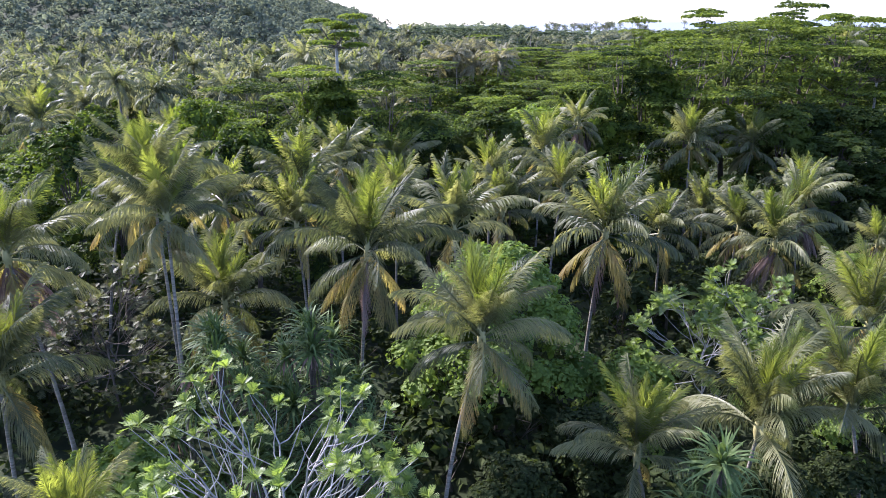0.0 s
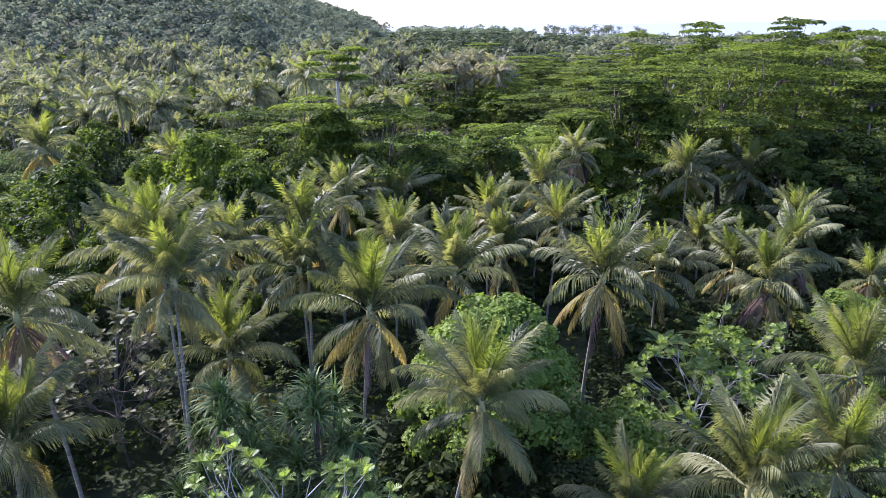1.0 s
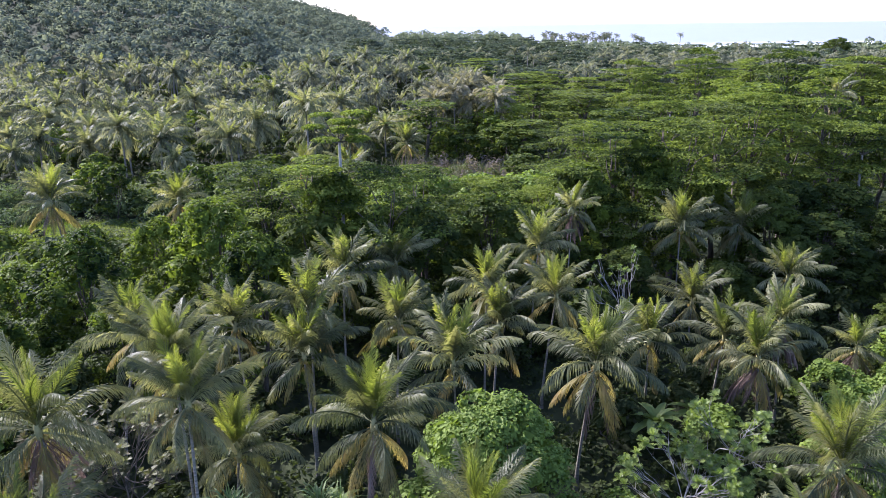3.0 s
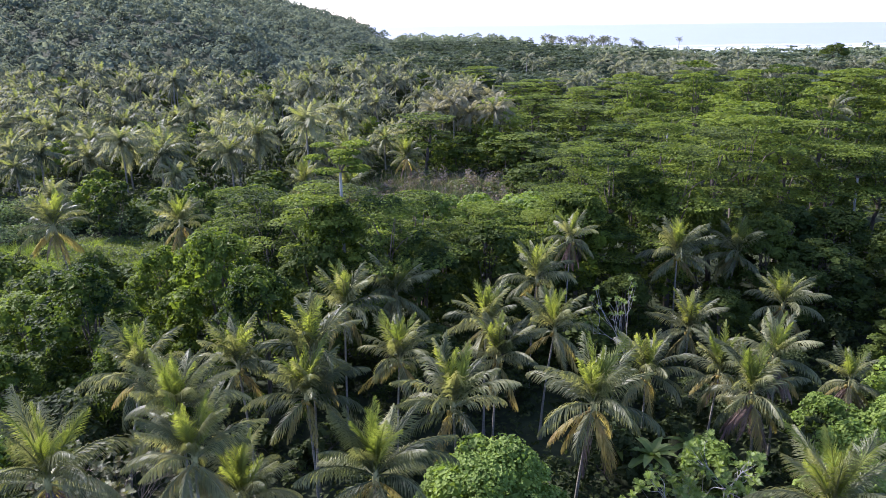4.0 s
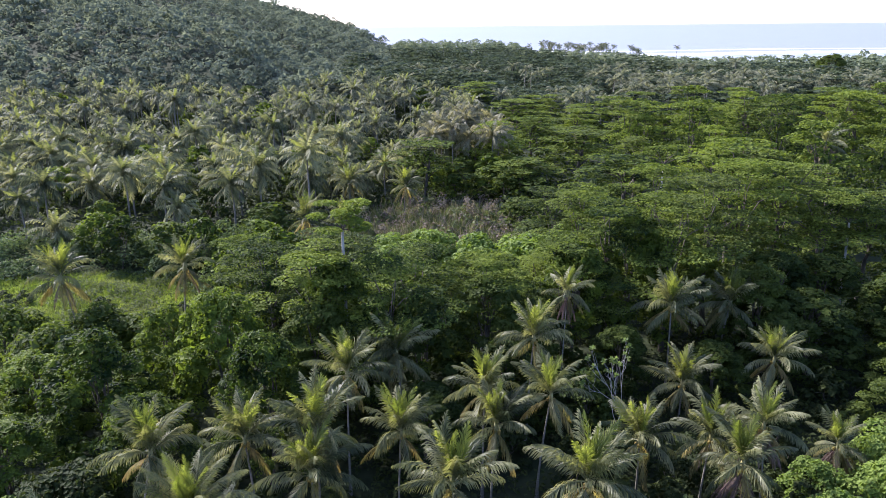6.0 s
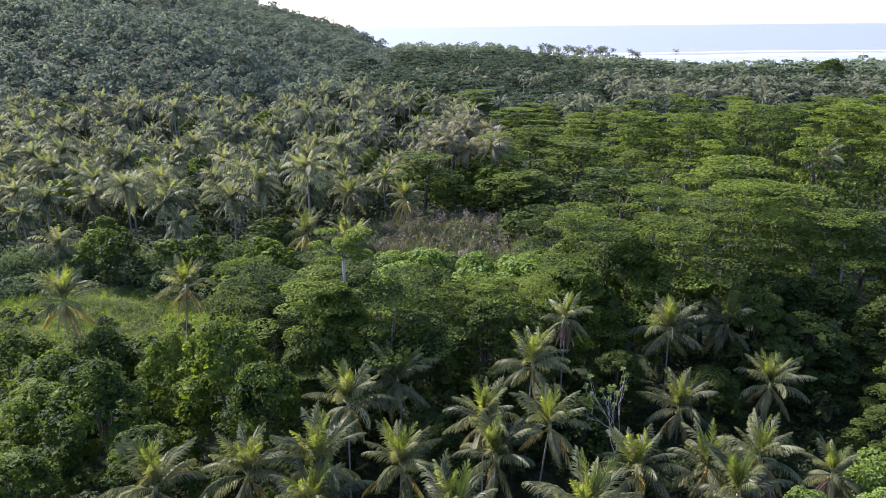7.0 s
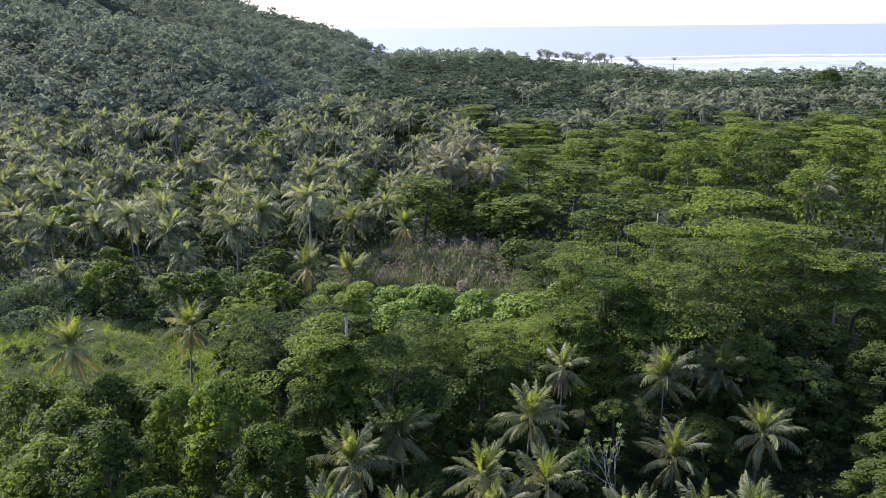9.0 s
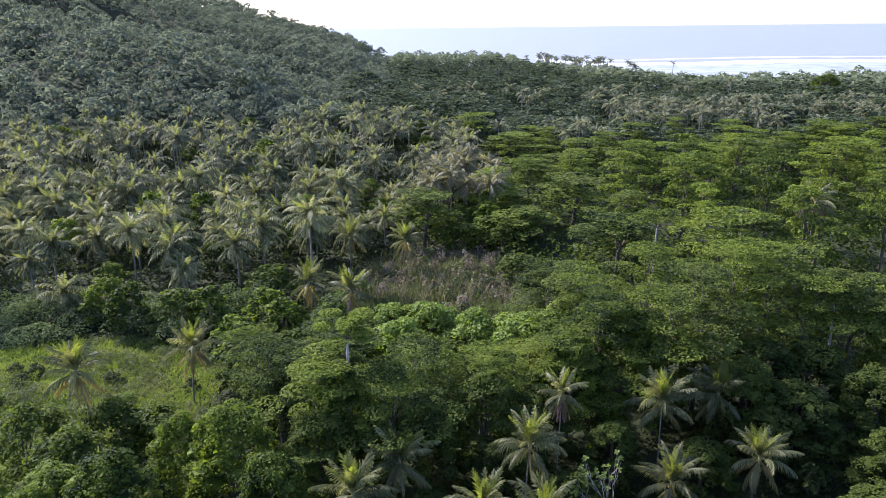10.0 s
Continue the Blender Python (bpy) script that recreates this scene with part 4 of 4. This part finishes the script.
ROSETTES = [mesh_of("whorl", *rosette(500 + i, 8, 0.62, lobed_leaf, lambda s: 1.25 - 1.45 * s), BIG_LEAF) for i in range(4)]

DULL_ROSETTES = [mesh_of("whorl", *rosette(510 + i, 8, 0.62, lobed_leaf, lambda s: 1.1 - 1.6 * s), BROWN_LEAF) for i in range(4)]


def breadfruit_tree(x, y, height, spread, tips, seed, label, radius=0.16, low=0.3, scale=1.0, squash=1.0, bark=None):
    """A tree of pale forking branches, each ending in a whorl of large lobed leaves."""
    r = np.random.default_rng(seed)
    base = float(land(x, y))
    thing = tagged(new("breadfruit_tree"), label, "tree", "breadfruit trees")
    thing.matrix_basis = pose(x, y, base)
    stem = bend((0, 0, -0.2), (r.normal(0, 0.4), r.normal(0, 0.4), height * 0.5), 0.15, 6, seed)
    pieces, ends = [tube(stem, np.linspace(radius, radius * 0.6, 6), 7)], []
    main = max(5, tips // 7)
    for i in range(main):
        s = (i + 0.5) / main
        a = i * 2.39996 + r.normal(0, 0.2)
        reach = spread * (0.25 + 0.75 * math.sqrt(s)) * 0.62
        joint = np.array((reach * math.cos(a), reach * math.sin(a) * squash, height * (0.80 - low * 0.55 * s) + r.normal(0, 0.25)))
        line = bend(stem[int(r.integers(3, 6))], joint, 0.22, 6, seed * 31 + i)
        pieces.append(tube(line, np.linspace(radius * 0.55, radius * 0.26, 6), 5))
        for j in range(max(2, tips // main)):
            b = a + r.normal(0, 0.9)
            out = spread * r.uniform(0.14, 0.42)
            end = joint + (out * math.cos(b), out * math.sin(b) * squash, height * r.uniform(0.02, 0.19) - 0.15 * out)
            twig = bend(line[int(r.integers(3, 6))], end, 0.16, 5, seed * 77 + i * 9 + j)
            twig[1:-1, 2] -= 0.12
            pieces.append(tube(twig, np.linspace(radius * 0.26, radius * 0.12, 5), 4))
            ends.append(end)
    part_of("trunk", mesh_of("trunk", *joined(pieces), bark or PALE_BARK, True), thing, None, "forking branches")
    for end in ends:
        m = Matrix.Translation(Vector(end)) @ Matrix.Rotation(r.uniform(0, 6.28), 4, "Z") @ Matrix.Rotation(r.normal(0, 0.25), 4, "X") @ Matrix.Scale(scale * r.uniform(0.75, 1.15), 4)
        tagged(part_of("whorl", (DULL_ROSETTES if bark else ROSETTES)[int(r.integers(4))], thing, m), kind="stuff")
    TAKEN.append((x, y, 3))
    return thing


breadfruit_tree(-5.4, 18.6, 10.9, 5.0, 120, 1, "breadfruit tree with bare pale branches and lobed bright green leaves", 0.10, 0.45, 0.64)
breadfruit_tree(12.0, 35.6, 7.6, 4.0, 96, 2, "breadfruit tree with pale green whorls of lobed leaves", 0.06, 0.9, 0.8)
breadfruit_tree(15.6, 39.4, 8.0, 3.4, 60, 6, "breadfruit tree with pale green whorls of lobed leaves", 0.06, 0.9, 0.8)
breadfruit_tree(12.6, 58.6, 12.0, 2.6, 32, 3, "thin tree with white bare branches and few leaves", 0.06, 0.55, 0.5)
breadfruit_tree(-18.4, 35.6, 9.6, 4.0, 100, 4, "straggling breadfruit tree with dull brownish green leaves", 0.08, 1.1, 0.75, 1.0, BARK)
breadfruit_tree(-22.5, 37.0, 9.0, 3.6, 90, 5, "straggling breadfruit tree with dull brownish green leaves", 0.08, 1.1, 0.75, 1.0, BARK)


def strap_leaf(r, length):
    """A long sword-shaped leaf along +x that arches over."""
    n = 5
    s = np.linspace(0, 1, n)
    slope = 0.25 - 2.1 * s ** 1.4 * r.uniform(0.6, 1.2)
    x = np.concatenate([[0], np.cumsum(np.cos(slope[:-1]) * length / (n - 1))])
    z = np.concatenate([[0], np.cumsum(np.sin(slope[:-1]) * length / (n - 1))])
    w = length * 0.036 * (1.05 - s ** 2)
    v = np.concatenate([np.stack([x, w, z], 1), np.stack([x, -w, z], 1)])
    return v, np.array([(i, i + 1, i + n + 1, i + n) for i in range(n - 1)])


HEADS = [mesh_of("leaf_head", *rosette(520 + i, 66, 1.6, strap_leaf, lambda s: 1.45 - 2.0 * s), SPIKY_LEAF) for i in range(3)]
DRY_SKIRT = mesh_of("dry_skirt", *rosette(530, 22, 1.1, strap_leaf, lambda s: -0.6 - 0.6 * s), PALM_DEAD)


def pandanus(x, y, height, heads, spread, seed):
    """A screw pine: prop roots, forking stem and heads of sword leaves."""
    r = np.random.default_rng(seed)
    thing = tagged(new("pandanus"), "screw pine with drooping heads of narrow sword-shaped leaves", "shrub", "screw pines")
    thing.matrix_basis = pose(x, y, float(land(x, y)))
    stem = bend((0, 0, height * 0.1), (0, 0, height * 0.55), 0.1, 5, seed)
    part_of("stem", mesh_of("stem", *tube(stem, np.full(5, 0.12), 6), BARK, True), thing, None, "grey stem")
    for i in range(6):
        a = i * 1.05
        root = tube(bend((0.7 * math.cos(a), 0.7 * math.sin(a), -0.2), (0, 0, height * 0.2), 0.05, 4, seed + i), np.full(4, 0.04), 4)
        part_of("prop_root", mesh_of("prop_root", *root, BARK, True), thing)
    ends = []
    for i in range(heads):
        a = i * 2.39996
        s = math.sqrt(i / max(heads - 1, 1))
        end = np.array((spread * s * math.cos(a), spread * s * math.sin(a), height * (0.97 - 0.45 * s * s) + r.normal(0, 0.2)))
        part_of("branch", mesh_of("branch", *tube(bend(stem[4], end, 0.12, 5, seed * 5 + i), np.linspace(0.1, 0.06, 5), 5), BARK, True), thing)
        ends.append(end)
    for i, end in enumerate(ends):
        m = Matrix.Translation(Vector(end)) @ Matrix.Rotation(r.uniform(0, 6.28), 4, "Z") @ Matrix.Rotation(r.normal(0, 0.2), 4, "X") @ Matrix.Scale(r.uniform(0.8, 1.1), 4)
        tagged(part_of("leaf_head", HEADS[int(r.integers(3))], thing, m), kind="stuff")
        if i % 2 == 0:
            tagged(part_of("dry_skirt", DRY_SKIRT, thing, m, "dry brown hanging leaves"), kind="stuff")


pandanus(-9.6, 27.3, 8.6, 13, 2.1, 11)
pandanus(-5.9, 27.5, 9.0, 13, 1.9, 12)
pandanus(-4.4, 25.2, 6.0, 9, 1.8, 13)
pandanus(8.3, 21.6, 6.7, 8, 1.3, 14)
pandanus(-7.6, 24.6, 5.4, 9, 1.9, 15)

# a mound of creeper over a low tree, and leafy trees beside it
VINE = tree_model("creeper_mound", "rounded mound of bright green creeper over a low tree", 90, "dome", 10.2, 4.6, 70, 14000, 0.23, VINE_LEAF, BARK, 0.16, 6.0)
planted(VINE, 1.6, 35.0, 1.0, 0.0, 0.97)
BUSH = [tree_model("leafy_bush", "dense bush of small bright green leaves", 92 + i, "dome", 5.4, 2.7, 26, 2800, 0.26, VINE_LEAF if i == 0 else SHRUB_SHADE_LEAF, BARK, 0.08, 3.6, group="leafy bushes") for i in range(2)]
for i, (x, y, scale, k) in enumerate(((11.6, 24.4, 0.85, 1), (14.9, 25.8, 0.8, 1), (6.1, 23.3, 0.72, 1), (8.2, 33.0, 1.0, 0), (-12.2, 23.6, 1.1, 0), (5.4, 29.5, 0.8, 1), (18.8, 32.0, 0.9, 0), (23.5, 40.5, 1.1, 0), (16.5, 44.0, 0.9, 0), (26.0, 44.5, 1.1, 0), (31.0, 47.5, 1.2, 0), (27.0, 50.5, 0.9, 0), (26.5, 57.5, 1.0, 1), (34.0, 52.5, 1.2, 0), (2.2, 25.8, 0.75, 1), (-27.0, 43.5, 1.5, 1), (-31.5, 41.0, 1.4, 0), (-25.5, 34.0, 1.3, 1), (8.0, 91.0, 2.0, 0), (14.0, 95.0, 2.0, 0), (2.0, 95.5, 1.8, 0), (-4.5, 100.0, 1.7, 0), (-9.0, 93.0, 1.7, 0), (-10.5, 103.0, 1.4, 0))):
    planted(BUSH[k], x, y, scale, i * 1.3)
MEADOW_BUSH = tree_model("shrub", "light green bush among the grass of the clearing", 95, "dome", 3.4, 2.0, 12, 460, 0.42, VINE_LEAF, BARK, 0.05, 2.4, group="meadow bushes")
r = np.random.default_rng(44)
for i in range(34):
    x, y = r.uniform(-84, -31), r.uniform(69, 106)
    if meadow(x, y):
        planted(MEADOW_BUSH if i % 2 else SHRUBS[i % 4], x, y, r.uniform(0.4, 0.75), r.uniform(0, 6.28), 0.8)


def broad_leaf(r, length):
    """A long broad blade along +x that arches over."""
    n = 6
    s = np.linspace(0, 1, n)
    slope = 0.2 - 1.1 * s
    x = np.concatenate([[0], np.cumsum(np.cos(slope[:-1]) * length / (n - 1))])
    z = np.concatenate([[0], np.cumsum(np.sin(slope[:-1]) * length / (n - 1))])
    w = length * 0.15 * np.sin(np.pi * (0.12 + 0.86 * s))
    v = np.concatenate([np.stack([x, w, z + 0.3 * w], 1), np.stack([x, 0 * x, z], 1), np.stack([x, -w, z + 0.3 * w], 1)])
    return v, np.array([(i + n * k, i + 1 + n * k, i + n * (k + 1) + 1, i + n * (k + 1)) for k in range(2) for i in range(n - 1)])


BLADE = mesh_of("blade", *broad_leaf(None, 2.3), BIG_LEAF)
for i, (x, y, scale) in enumerate(((13.1, 46.0, 1.0), (10.8, 48.0, 0.8), (16.0, 47.5, 0.8), (-7.0, 36.0, 0.8))):
    thing = tagged(new("large_leaved_plant"), "large-leaved plant with arching broad green blades", "plant", "large-leaved plants")
    thing.matrix_basis = pose(x, y, float(land(x, y)), 0, 0, i * 70)
    part_of("stalk", mesh_of("stalk", *tube(bend((0, 0, 0), (0, 0, 2.6), 0.08, 4, i), np.full(4, 0.09), 6), BARK, True), thing)
    for k in range(13):
        part_of("blade", BLADE, thing, Matrix.Translation((0, 0, 2.6)) @ Matrix.Rotation(k * 2.4, 4, "Z") @ Matrix.Rotation(-0.9 + 0.075 * k, 4, "Y") @ Matrix.Scale(scale * (0.75 + 0.03 * k), 4))

# ---- surf and reef beyond the shore ----
def shore_band(name, label, start, end, near, far, z, substance, rough_edge):
    x = np.linspace(start, end, 120)
    q = np.random.default_rng(61)
    inner = coast(x) + near + rough_edge * np.convolve(q.normal(0, 1, 120), np.ones(5) / 5, "same")
    outer = coast(x) + far + rough_edge * np.convolve(q.normal(0, 1, 120), np.ones(7) / 7, "same")
    v = np.concatenate([np.stack([x, inner, 0 * x + z], 1), np.stack([x, outer, 0 * x + z], 1)])
    return tagged(new(name, mesh_of(name, v, np.array([(i, i + 1, i + 121, i + 120) for i in range(119)]), substance)), label, "sea", "", "structure")


shore_band("reef_flat", "shallow grey reef flat behind the surf", 95, 900, 5, 300, 0.06, REEF, 9)
shore_band("surf", "white line of breaking surf on the reef", 95, 1100, 290, 340, 0.16, FOAM, 16)
shore_band("surf_line", "thin white outer line of breaking waves", 150, 1100, 395, 412, 0.16, FOAM, 14)

# models that found no place
for model in MODELS:
    if model not in PLANTED:
        for ob in (*model.children_recursive, model):
            bpy.data.objects.remove(ob)
